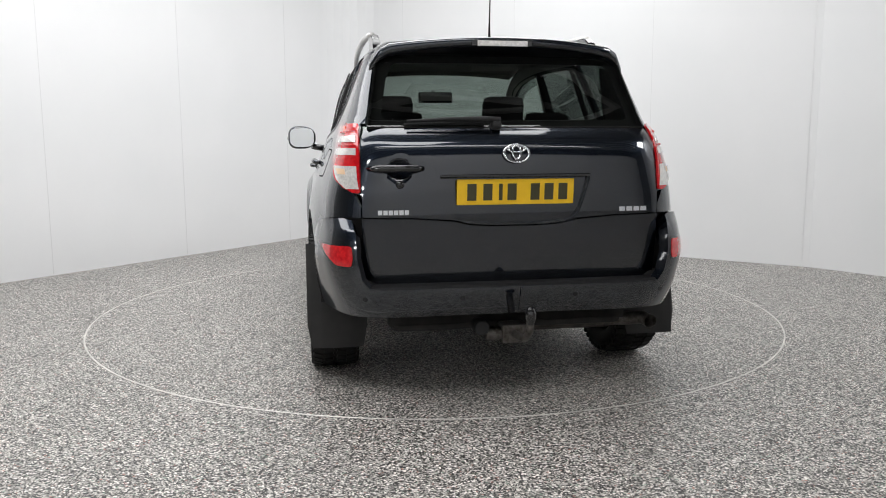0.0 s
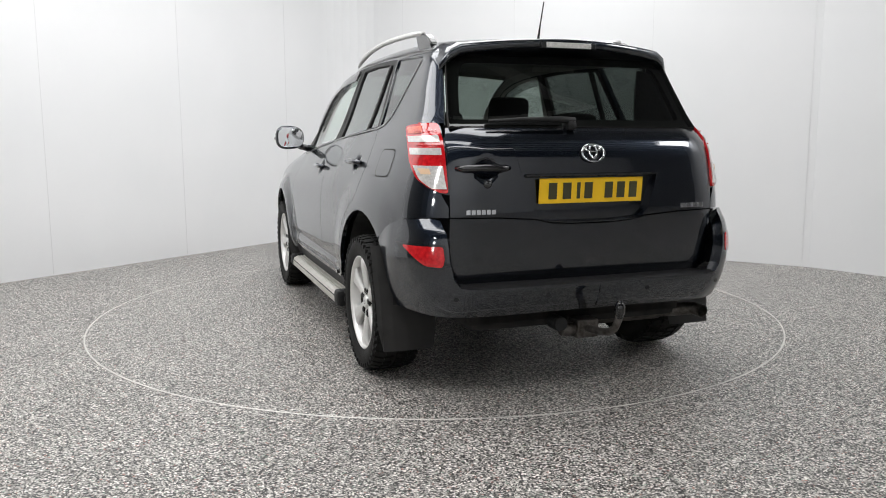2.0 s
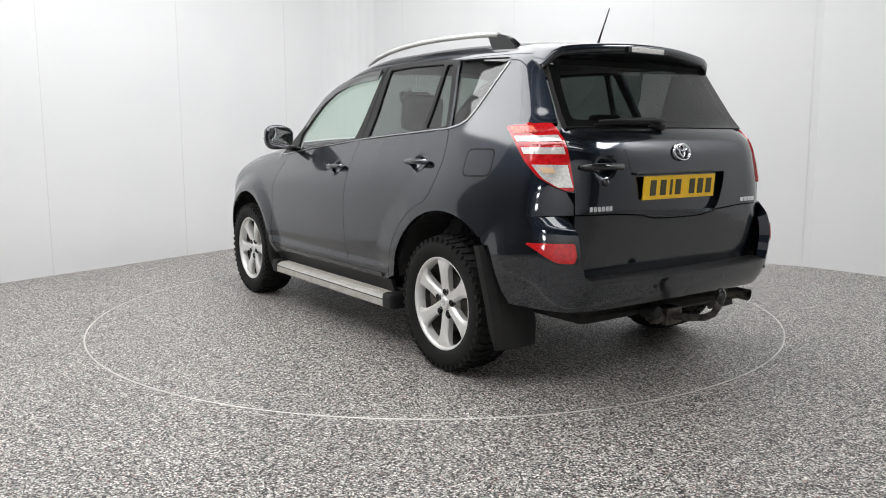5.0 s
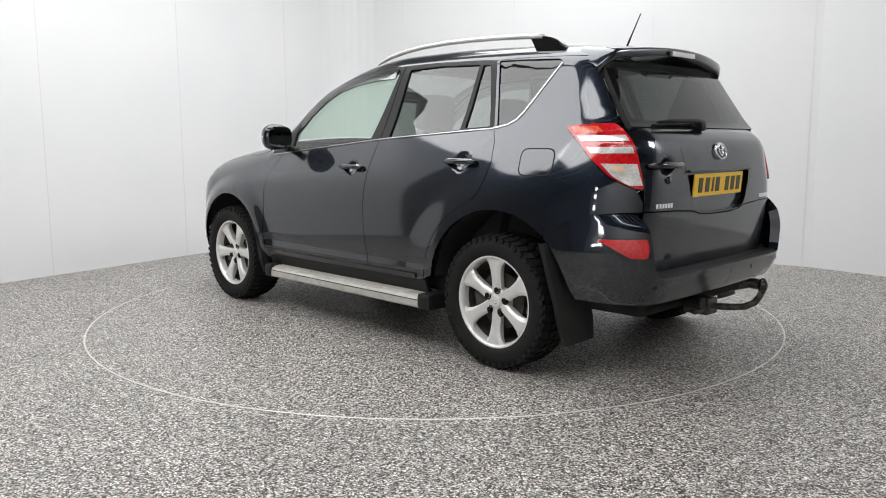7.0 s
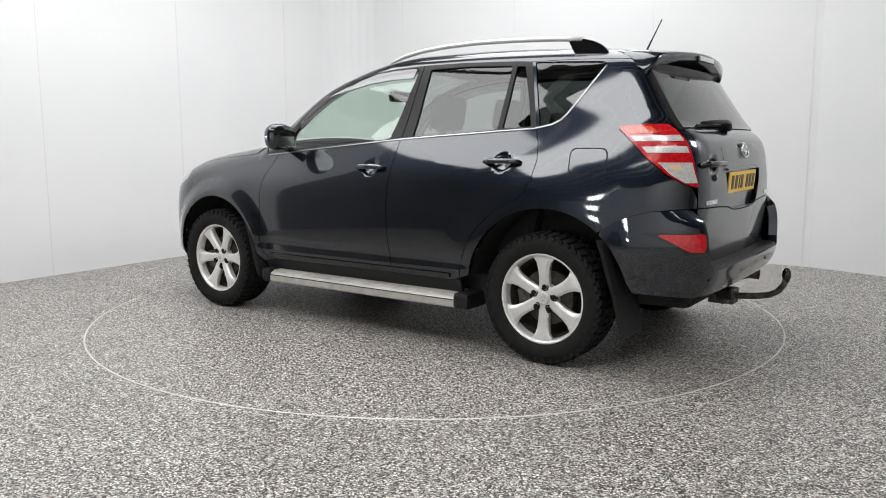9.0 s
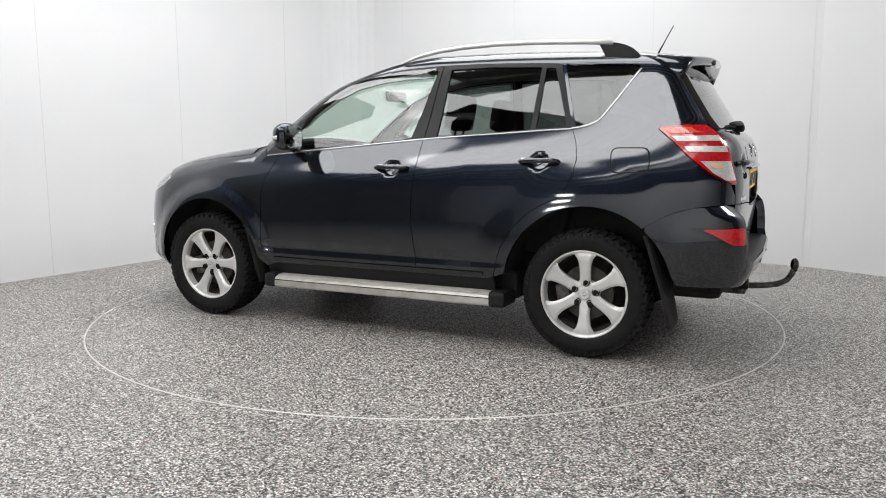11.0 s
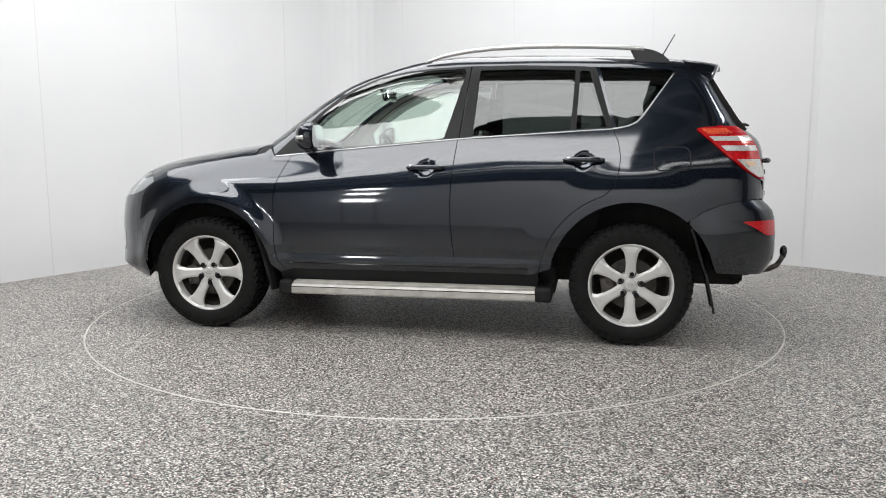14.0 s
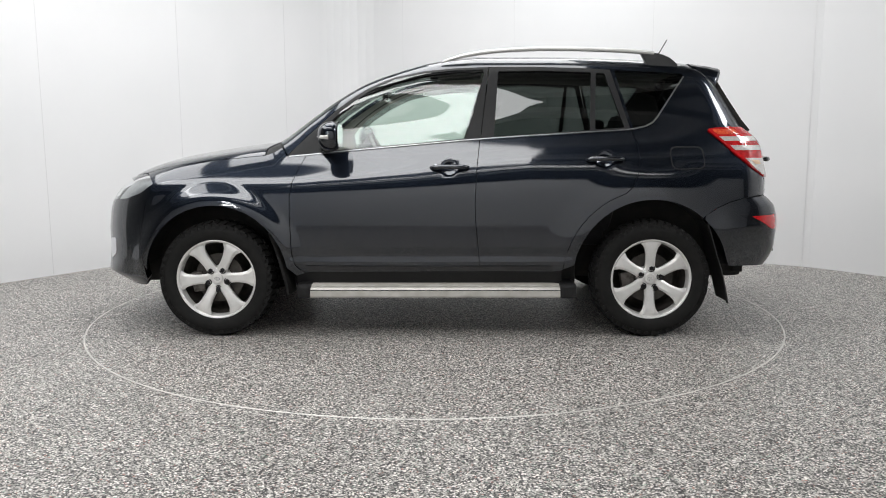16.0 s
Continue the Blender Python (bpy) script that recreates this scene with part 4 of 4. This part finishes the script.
for y in (0.36, -0.36):
    st = seat("front_seat", -0.15, y, 0.50)
    bm = box(-0.055, 0.055, -0.135, 0.135, -0.105, 0.115, bevel=0.05, m=pose(-0.19, 0, 1.315, 0, -10, 0))
    part("head_restraint", bm, CLOTH, st, smooth=True)
    for dy in (0.06, -0.06):
        part("restraint_post", tube([(-0.165, dy, 1.12), (-0.185, dy, 1.24)], 0.007, 8), STEEL, st)
bench = seat("rear_seat", -0.98, 0, 1.24)
for y in (0.40, -0.40):
    part("head_restraint", box(-0.045, 0.045, -0.12, 0.12, -0.06, 0.08, bevel=0.04, m=pose(-0.17, y, 1.22, 0, -12, 0)), CLOTH, bench, smooth=True)
bm = bmesh.new()
box_into(bm, 0.52, 1.0, -0.70, 0.70, 0.62, 1.02, bevel=0.07)
box_into(bm, 0.46, 0.62, -0.52, -0.20, 0.92, 1.08, bevel=0.05)
box_into(bm, 0.55, 0.75, -0.12, 0.16, 0.55, 1.03, bevel=0.03)
part("dashboard", bm, CABIN, car, "grey plastic dashboard")
sw = new("steering_wheel")
sw.parent = car
sw.matrix_basis = pose(0.40, -0.36, 1.03, 0, -62, 0)
bm = lathe([(0.185 + 0.014 * math.cos(a), 0.014 * math.sin(a)) for a in [2 * math.pi * i / 8 for i in range(8)]], 40, closed=True)
part("wheel_rim", bm, CABIN, sw, smooth=True)
part("wheel_boss", box(-0.08, 0.08, -0.075, 0.075, -0.03, 0.02, bevel=0.02), CABIN, sw)
for a in (0, 180, 90):
    part("wheel_spoke", box(0.05, 0.18, -0.018, 0.018, -0.015, 0.005, bevel=0.005, m=pose(0, 0, 0, 0, 0, a + 90)), CABIN, sw)
mi = part("inside_mirror", box(-0.02, 0.02, -0.125, 0.125, -0.04, 0.04, bevel=0.018, m=pose(0.34, -0.03, 1.46, 0, 8, 0)), GLOSS, car)
part("mirror_face", box(-0.0235, -0.020, -0.112, 0.112, -0.031, 0.031, bevel=0.001, m=pose(0.34, -0.03, 1.46, 0, 8, 0)), MIRROR, mi)
part("mirror_stem", tube([(0.36, -0.03, 1.47), (0.40, -0.02, 1.51)], 0.012, 10), GLOSS, mi)

# ---- roof rails, aerial, spoiler ----
for sd in (1, -1):
    rail_pts = [(-0.05, 1.618), (-0.10, 1.636), (-0.18, 1.657), (-0.30, 1.677), (-0.45, 1.690), (-0.65, 1.697), (-0.85, 1.695), (-1.05, 1.688), (-1.20, 1.680), (-1.33, 1.668), (-1.40, 1.650), (-1.455, 1.622), (-1.485, 1.595)]
    rail = part("roof_rail", tube([(x, sd * (0.565 - 0.02 * max(0, -x - 0.9)), z) for x, z in rail_pts[:10]], [0.006, 0.012, 0.016, 0.017, 0.0175, 0.018, 0.018, 0.018, 0.018, 0.017], 12, 0.75), ALLOY, car, "silver roof rail with dark end feet", smooth=True)
    bm = bmesh.new()
    prof = [(-1.25, 1.672), (-1.33, 1.672), (-1.385, 1.660), (-1.43, 1.640), (-1.465, 1.612), (-1.49, 1.575), (-1.30, 1.580), (-1.275, 1.625), (-1.262, 1.65)]
    y0, y1 = 0.535, 0.575
    a = [bm.verts.new((x, sd * (y0 - 0.02 * max(0, -x - 0.9)), z)) for x, z in prof]
    b = [bm.verts.new((x, sd * (y1 - 0.02 * max(0, -x - 0.9)), z)) for x, z in prof]
    bm.faces.new(a), bm.faces.new(b[::-1])
    for i in range(len(prof)):
        j = (i + 1) % len(prof)
        bm.faces.new((a[i], b[i], b[j], a[j]))
    bmesh.ops.recalc_face_normals(bm, faces=bm.faces)
    bmesh.ops.bevel(bm, geom=list(bm.edges), offset=0.006, segments=2, affect="EDGES")
    part("rail_foot", bm, GLOSS, rail)
aerial = part("aerial", tube([(-1.452, -0.01, 1.638), (-1.463, -0.008, 1.660), (-1.50, 0, 1.725), (-1.55, 0.009, 1.815)], [0.012, 0.006, 0.0035, 0.003], 8), TRIM, car, "thin black roof aerial")
part("aerial_base", lathe([(0.0, 0.03), (0.014, 0.026), (0.024, 0.01), (0.03, 0.0)], 20, pose(-1.45, -0.01, 1.622)), GLOSS, aerial, smooth=True)

bm = bmesh.new()
rows = []
ns = 28
for i in range(ns + 1):
    y = -0.60 + 1.20 * i / ns
    e = abs(y) / 0.60
    drop = 0.040 * e * e + 0.075 * max(0, (e - 0.86) / 0.14) ** 2
    tip = -1.808 + 0.085 * e ** 2 + 0.03 * max(0, (e - 0.9) / 0.1) ** 2
    zt = 1.607 - drop
    front = -1.56
    thick = 0.036 + 0.012 * e
    low = zt - thick - 0.02 * max(0, (e - 0.8) / 0.2)
    rows.append([bm.verts.new(c) for c in ((front, y * 0.985, 1.634 - 0.036 * e * e - 0.05 * max(0, (e - 0.86) / 0.14) ** 2), (front - 0.10, y, zt + 0.016), (tip + 0.012, y, zt + 0.001), (tip, y, zt - 0.008), (tip + 0.006, y, zt - thick + 0.004), (tip + 0.02, y, zt - thick), (tip + 0.07, y, low - 0.004), (-1.66, y * 0.99, min(low - 0.02, 1.535)))])
for a, b in zip(rows, rows[1:]):
    for i in range(7):
        bm.faces.new((a[i], b[i], b[i + 1], a[i + 1]))
bm.faces.new(rows[0][::-1])
bm.faces.new(rows[-1])
bmesh.ops.recalc_face_normals(bm, faces=bm.faces)
spoiler = part("spoiler", bm, PAINT, gate, "body-coloured roof spoiler", smooth=True)
for f in spoiler.data.polygons:
    f.use_smooth = len(f.vertices) == 4
lamp3 = part("high_brake_lamp", box(-1.8125, -1.79, -0.105, 0.125, 1.566, 1.591, bevel=0.003), CLEAR, spoiler, "pale high-level brake lamp")
for y in (0.138, -0.118):
    part("lamp_end", box(-1.811, -1.79, y - 0.013, y + 0.013, 1.565, 1.592, bevel=0.004), GLOSS, spoiler)

# ---- tail details ----
def gate_x(y, z):
    return float(R([(y, z)])[0][0])


def on_gate(y, z, off=0.0):
    x = gate_x(y, z)
    return (x - off, y, z)


hb = part("gate_handle", tube([on_gate(0.635, 1.032, 0.006), on_gate(0.60, 1.033, 0.028), (gate_x(0.60, 1.033) - 0.034, 0.52, 1.034), on_gate(0.43, 1.033, 0.030), on_gate(0.405, 1.032, 0.006)], [0.010, 0.015, 0.016, 0.015, 0.010], 12), GLOSS, gate, "dark tailgate pull handle", smooth=True)
# Added black disc, stands for the shaded recess below the handle.
part("recess_shade", lathe([(0.0, 0.012), (0.016, 0.01), (0.018, 0.0)], 18, Matrix.Translation(on_gate(0.503, 0.965)) @ pose(0, 0, 0, 0, -90, 0)), GLOSS, hb, smooth=True)
# emblem: plain oval rings
def ring_flat(cy, cz, ry, rz, wide, thick, parent, name, mat):
    bm = bmesh.new()
    n = 36
    loops = []
    for k, off in ((1.0, 0.001), (0.985, thick), (1 - wide * 0.5, thick * 1.35), (1 - wide, thick), (1 - wide - 0.015, 0.001)):
        loops.append([bm.verts.new(on_gate_fast(cy + ry * k * math.cos(2 * math.pi * i / n), cz + rz * k * math.sin(2 * math.pi * i / n), off + 0.012)) for i in range(n)])
    for a, b in zip(loops, loops[1:]):
        for i in range(n):
            j = (i + 1) % n
            bm.faces.new((a[i], a[j], b[j], b[i]))
    bmesh.ops.recalc_face_normals(bm, faces=bm.faces)
    return part(name, bm, mat, parent, smooth=True)


GX0, GX1 = gate_x(0.0, 1.05), gate_x(0.0, 1.14)
def on_gate_fast(y, z, off):
    return (GX0 + (GX1 - GX0) * (z - 1.05) / 0.09 - off, y, z)
emblem = ring_flat(0.0, 1.094, 0.061, 0.042, 0.17, 0.006, gate, "emblem", CHROME)
emblem["label"] = "bright oval emblem of plain rings"
ring_flat(0.0, 1.100, 0.022, 0.034, 0.34, 0.005, emblem, "emblem_ring", CHROME)
ring_flat(0.0, 1.113, 0.044, 0.016, 0.3, 0.005, emblem, "emblem_ring", CHROME)
for y0, n, w in ((0.600, 6, 0.0225), (-0.468, 4, 0.034)):
    word = new("badge_bars")
    word.parent = gate
    for k in range(n):
        y = y0 - w * (k + 0.5)
        x = gate_x(y, 0.848)
        part("bar", box(x - 0.004, x + 0.004, y - w * 0.42, y + w * 0.42, 0.837, 0.859, bevel=0.0015), CHROME, word)
wiper = part("rear_wiper", tube([on_gate(0.055, 1.235, 0.045), on_gate(0.12, 1.240, 0.05), on_gate(0.28, 1.240, 0.05), on_gate(0.46, 1.232, 0.045)], [0.020, 0.018, 0.013, 0.008], 10, 0.8), TRIM, gate, "black rear wiper arm", smooth=True)
part("wiper_pivot", box(gate_x(0.07, 1.215) - 0.055, gate_x(0.07, 1.215) + 0.02, 0.05, 0.095, 1.192, 1.236, bevel=0.018), TRIM, wiper)
part("wiper_blade", tube([on_gate(0.12, 1.222, 0.012), on_gate(0.30, 1.224, 0.012), on_gate(0.47, 1.218, 0.012)], 0.007, 6), TRIM, wiper)

# bumper top pad, sensors
pad = bmesh.new()
rows = []
for i in range(25):
    y = -0.66 + 1.32 * i / 24
    xb = float(on(bumper, "rear", [(y, 0.52)])[0][0]) + 0.004
    rows.append([pad.verts.new(c) for c in ((xb, y, 0.528), (xb + 0.014, y, 0.538), (xb + 0.06, y, 0.539), (xb + 0.16, y, 0.536))])
for a, b in zip(rows, rows[1:]):
    for i in range(3):
        pad.faces.new((a[i], a[i + 1], b[i + 1], b[i]))
bmesh.ops.recalc_face_normals(pad, faces=pad.faces)
part("step_pad", pad, TRIM, bump, "black plastic load sill", smooth=True)
for y in (0.66, 0.25, -0.25, -0.66):
    c = on(bumper, "rear", [(y, 0.488)])[0]
    part("parking_sensor", lathe([(0.0, 0.003), (0.010, 0.003), (0.012, 0.0)], 16, Matrix.Translation((c[0], c[1], c[2])) @ pose(0, 0, 0, 0, -90, -28 * y)), TRIM, bump)

# ---- tow bar ----
tow = new("tow_bar")
tow.parent = car
part("neck", tube([(-1.92, 0, 0.300), (-2.02, 0, 0.300), (-2.12, 0, 0.308), (-2.19, 0, 0.322), (-2.235, 0, 0.348), (-2.260, 0, 0.385), (-2.27, 0, 0.42)], [0.019, 0.018, 0.017, 0.017, 0.017, 0.016, 0.016], 14), STEEL, tow, "worn black steel swan neck", smooth=True)
part("tow_ball", lathe([(0.0, 0.028), (0.012, 0.0255), (0.021, 0.0185), (0.027, 0.007), (0.027, -0.008), (0.02, -0.02), (0.016, -0.03)], 22, pose(-2.272, 0, 0.440) @ Matrix.Diagonal((0.85, 0.85, 1.35, 1))), GLOSS, tow, "black capped tow ball", smooth=True)
part("receiver", box(-2.02, -1.88, -0.055, 0.055, 0.255, 0.34, bevel=0.01), STEEL, tow)
part("receiver_knob", lathe([(0.0, 0.04), (0.028, 0.036), (0.032, 0.0), (0.028, -0.03)], 18, pose(-1.98, 0.085, 0.295, -90, 0, 0)), STEEL, tow)
part("cross_beam", box(-1.93, -1.86, -0.55, 0.55, 0.33, 0.40, bevel=0.01), DARK, tow)
part("tow_socket", lathe([(0.0, 0.05), (0.03, 0.05), (0.034, 0.04), (0.034, -0.03)], 20, pose(-1.99, 0.15, 0.335, 0, -90, 0)), TRIM, tow)

# ---- side details ----
def flank(x, z, off=0.0):
    p = S([(x, z)])[0]
    return Vector((p[0], p[1] + off, p[2]))


for sd in (1, -1):
    f = Matrix.Diagonal((1, sd, 1, 1))
    def mirrored(bm):
        if sd < 0:
            bmesh.ops.transform(bm, matrix=f, verts=bm.verts)
            bmesh.ops.reverse_faces(bm, faces=bm.faces)
        return bm
    fd, rd = doors[0 if sd > 0 else 1]
    for owner, x0, z0 in ((fd, -0.10, 0.996), (rd, -1.005, 1.040)):
        bm = tube([flank(x0 + 0.108, z0 - 0.002, 0.004), flank(x0 + 0.085, z0, 0.024), flank(x0 + 0.07, z0 + 0.003, 0.033), flank(x0 - 0.07, z0 + 0.003, 0.032), flank(x0 - 0.095, z0 + 0.001, 0.024), flank(x0 - 0.112, z0, 0.004)], [0.009, 0.013, 0.0145, 0.0145, 0.013, 0.009], 12, 0.95)
        part("door_handle", mirrored(bm), PAINT, owner, "body-coloured pull handle", smooth=True)
        # chrome bead added as the highlight along the handle's upper edge
        bm = tube([flank(x0 + 0.09, z0 + 0.012, 0.026), flank(x0 + 0.07, z0 + 0.0145, 0.035), flank(x0 - 0.07, z0 + 0.0145, 0.034), flank(x0 - 0.095, z0 + 0.012, 0.026)], 0.003, 6)
        part("handle_highlight", mirrored(bm), CHROME, owner)
    # door mirror
    bm = bmesh.new()
    bmesh.ops.create_uvsphere(bm, u_segments=28, v_segments=18, radius=1.0)
    for v in bm.verts:
        x, y, z = v.co
        sx = 0.085 if x > 0 else 0.050
        p = (abs(y) ** 0.75) * math.copysign(1, y), (abs(z) ** 0.75) * math.copysign(1, z)
        v.co = Vector((0.560 + sx * x, 0.925 + 0.100 * p[0], 1.178 + (0.082 + 0.008 * y) * p[1]))
        if v.co.x < 0.522:
            v.co.x = 0.522
    mir = part("door_mirror", mirrored(bm), PAINT, fd, "dark door mirror with grey lower shell", smooth=True)
    bm = bmesh.new()
    n = 28
    vs = [bm.verts.new((0.5190 + 0.0025 * math.cos(2 * math.pi * i / n), 0.925 + 0.086 * math.copysign(abs(math.cos(2 * math.pi * i / n)) ** 0.6, math.cos(2 * math.pi * i / n)), 1.178 + 0.068 * math.copysign(abs(math.sin(2 * math.pi * i / n)) ** 0.6, math.sin(2 * math.pi * i / n)))) for i in range(n)]
    bm.faces.new(vs)
    bmesh.ops.recalc_face_normals(bm, faces=bm.faces)
    part("mirror_face", mirrored(bm), MIRROR, mir)
    bm = tube([(0.60, 0.85, 1.115), (0.62, 0.80, 1.105), (0.635, 0.755, 1.10)], [0.030, 0.032, 0.036], 12, 0.7)
    part("mirror_arm", mirrored(bm), GLOSS, mir, smooth=True)
    bm = tube([(0.57, 1.022, 1.172), (0.61, 0.998, 1.172), (0.638, 0.94, 1.172)], [0.013, 0.015, 0.013], 10)
    part("side_repeater", mirrored(bm), CLEAR, mir, smooth=True)
    # smoked wind deflector over the front window
    wd = [(0.60, 1.265), (0.55, 1.318), (0.47, 1.375), (0.39, 1.43), (0.30, 1.475), (0.22, 1.507), (0.05, 1.543), (-0.12, 1.560), (-0.302, 1.566), (-0.284, 1.512), (-0.12, 1.508), (0.05, 1.492), (0.22, 1.455), (0.36, 1.39), (0.50, 1.30), (0.585, 1.225)]
    d = skin("wind_deflector", S(wd), "side", SMOKE, fd, offset=0.014, gap=0, depth=0.012, side=sd, cell=0.05, label="smoked plastic wind deflector")
    d.visible_shadow = False
    # step board
    sb = new("side_step")
    sb.parent = car
    bm = bmesh.new()
    prof = [(0.70, 0.300), (0.70, 0.318), (0.775, 0.318), (0.785, 0.310), (0.875, 0.304), (0.893, 0.296), (0.900, 0.282), (0.902, 0.245), (0.896, 0.236), (0.886, 0.236), (0.884, 0.27), (0.86, 0.282), (0.72, 0.288)]
    a = [bm.verts.new((0.720, y, z)) for y, z in prof]
    b = [bm.verts.new((-0.750, y, z)) for y, z in prof]
    bm.faces.new(a), bm.faces.new(b[::-1])
    for i in range(len(prof)):
        j = (i + 1) % len(prof)
        bm.faces.new((a[i], b[i], b[j], a[j]))
    bmesh.ops.recalc_face_normals(bm, faces=bm.faces)
    part("step_board", mirrored(bm), STEPMAT, sb, "pale aluminium running board")
    for y in (0.80, 0.822, 0.844, 0.866):
        part("grip_rib", mirrored(box(-0.745, 0.715, y - 0.004, y + 0.004, 0.302, 0.3145 - 0.05 * (y - 0.79), bevel=0.0015)), STEPMAT, sb)
    part("grip_groove", mirrored(box(-0.74, 0.71, 0.776, 0.789, 0.305, 0.3195, bevel=0.001)), TRIM, sb)
    part("face_groove", mirrored(box(-0.749, 0.719, 0.899, 0.9035, 0.2785, 0.2825, bevel=0.0005)), TRIM, sb)
    for x0, x1 in ((0.715, 0.80), (-0.845, -0.745)):
        part("step_end", mirrored(box(x0, x1, 0.705, 0.907, 0.230, 0.320, bevel=0.022)), TRIM, sb, "black plastic end cap")
    for x in (0.5, -0.05, -0.6):
        part("step_bracket", mirrored(box(x - 0.03, x + 0.03, 0.55, 0.80, 0.25, 0.285, bevel=0.005)), DARK, sb)
    # mud flaps: sheets that follow the arch and hang down
    for line, y0, y1 in (([(-1.60, 0.67), (-1.625, 0.60), (-1.655, 0.50), (-1.69, 0.40), (-1.715, 0.30), (-1.735, 0.20)], 0.63, 0.905), ([(0.945, 0.62), (0.915, 0.54), (0.885, 0.44), (0.86, 0.34), (0.845, 0.25)], 0.66, 0.90)):
        bm = bmesh.new()
        rws = []
        for i, (x, z) in enumerate(line):
            bow = [(0, 0), (0.25, -0.006), (0.5, -0.008), (0.75, -0.006), (0.93, 0.002), (1.0, 0.014)]
            inset = 0.02 if i == len(line) - 1 else 0.0
            rws.append([bm.verts.new((x + (dx if x < 0 else dx), min(max(y0 + (y1 - y0) * t, y0 + inset), y1 - inset), z)) for t, dx in bow])
        for p, q in zip(rws, rws[1:]):
            for i in range(5):
                bm.faces.new((p[i], p[i + 1], q[i + 1], q[i]))
        bmesh.ops.solidify(bm, geom=list(bm.faces), thickness=0.006)
        bmesh.ops.recalc_face_normals(bm, faces=bm.faces)
        part("mud_flap", mirrored(bm), FLAP, car, "dark grey rubber mud flap", smooth=False)

# ---- overhead beams of the hall, seen mirrored in the glass ----
BEAM = vary(material("beam_paint", (0.4, 0.4, 0.39), 0.6), (0.33, 0.33, 0.32), (0.45, 0.45, 0.44), 6, 4)
for k in range(7):
    y = -6.3 + 0.62 * k
    b = part("ceiling_beam", box(-7.2, 7.6, y - 0.05, y + 0.05, WALL_H - 0.20, WALL_H + 0.02, bevel=0.01), BEAM)
    tagged(b, "pale steel beam under the dark ceiling", "beam", "ceiling beams", "structure")


# ---- lamp bank beside the camera ----
HOUSING = vary(material("lamp_housing", (0.3, 0.3, 0.3), 0.5), (0.26, 0.26, 0.26), (0.34, 0.34, 0.34), 20, 4)
bank = tagged(new("studio_light"), "studio light with three lit lamp trays on a grey stand", "light")
turn = math.degrees(math.atan2(0.2 - BANK.y, -BANK.x)) - 90
bank.matrix_world = pose(BANK.x, BANK.y, 0, 0, 0, turn)
for z in BARS:
    part("lamp_tray", box(-0.25, 0.25, -0.06, 0.06, z - 0.13, z + 0.13, bevel=0.01), HOUSING, bank)
for x in (-0.2, 0.2):
    part("upright", box(x - 0.02, x + 0.02, -0.11, -0.055, 0.0, 2.6, bevel=0.004), HOUSING, bank)
part("foot", box(-0.45, 0.45, -0.25, 0.10, 0.0, 0.03, bevel=0.008), HOUSING, bank)


def motions():
    walk(car, [(t, pose(0, 0, 0, 0, 0, a) @ pose(CAR_X, CAR_Y, 0)) for t, a in HEADINGS])
    walk(turntable, [(t, pose(0, 0, 0, 0, 0, a)) for t, a in HEADINGS])


motions()
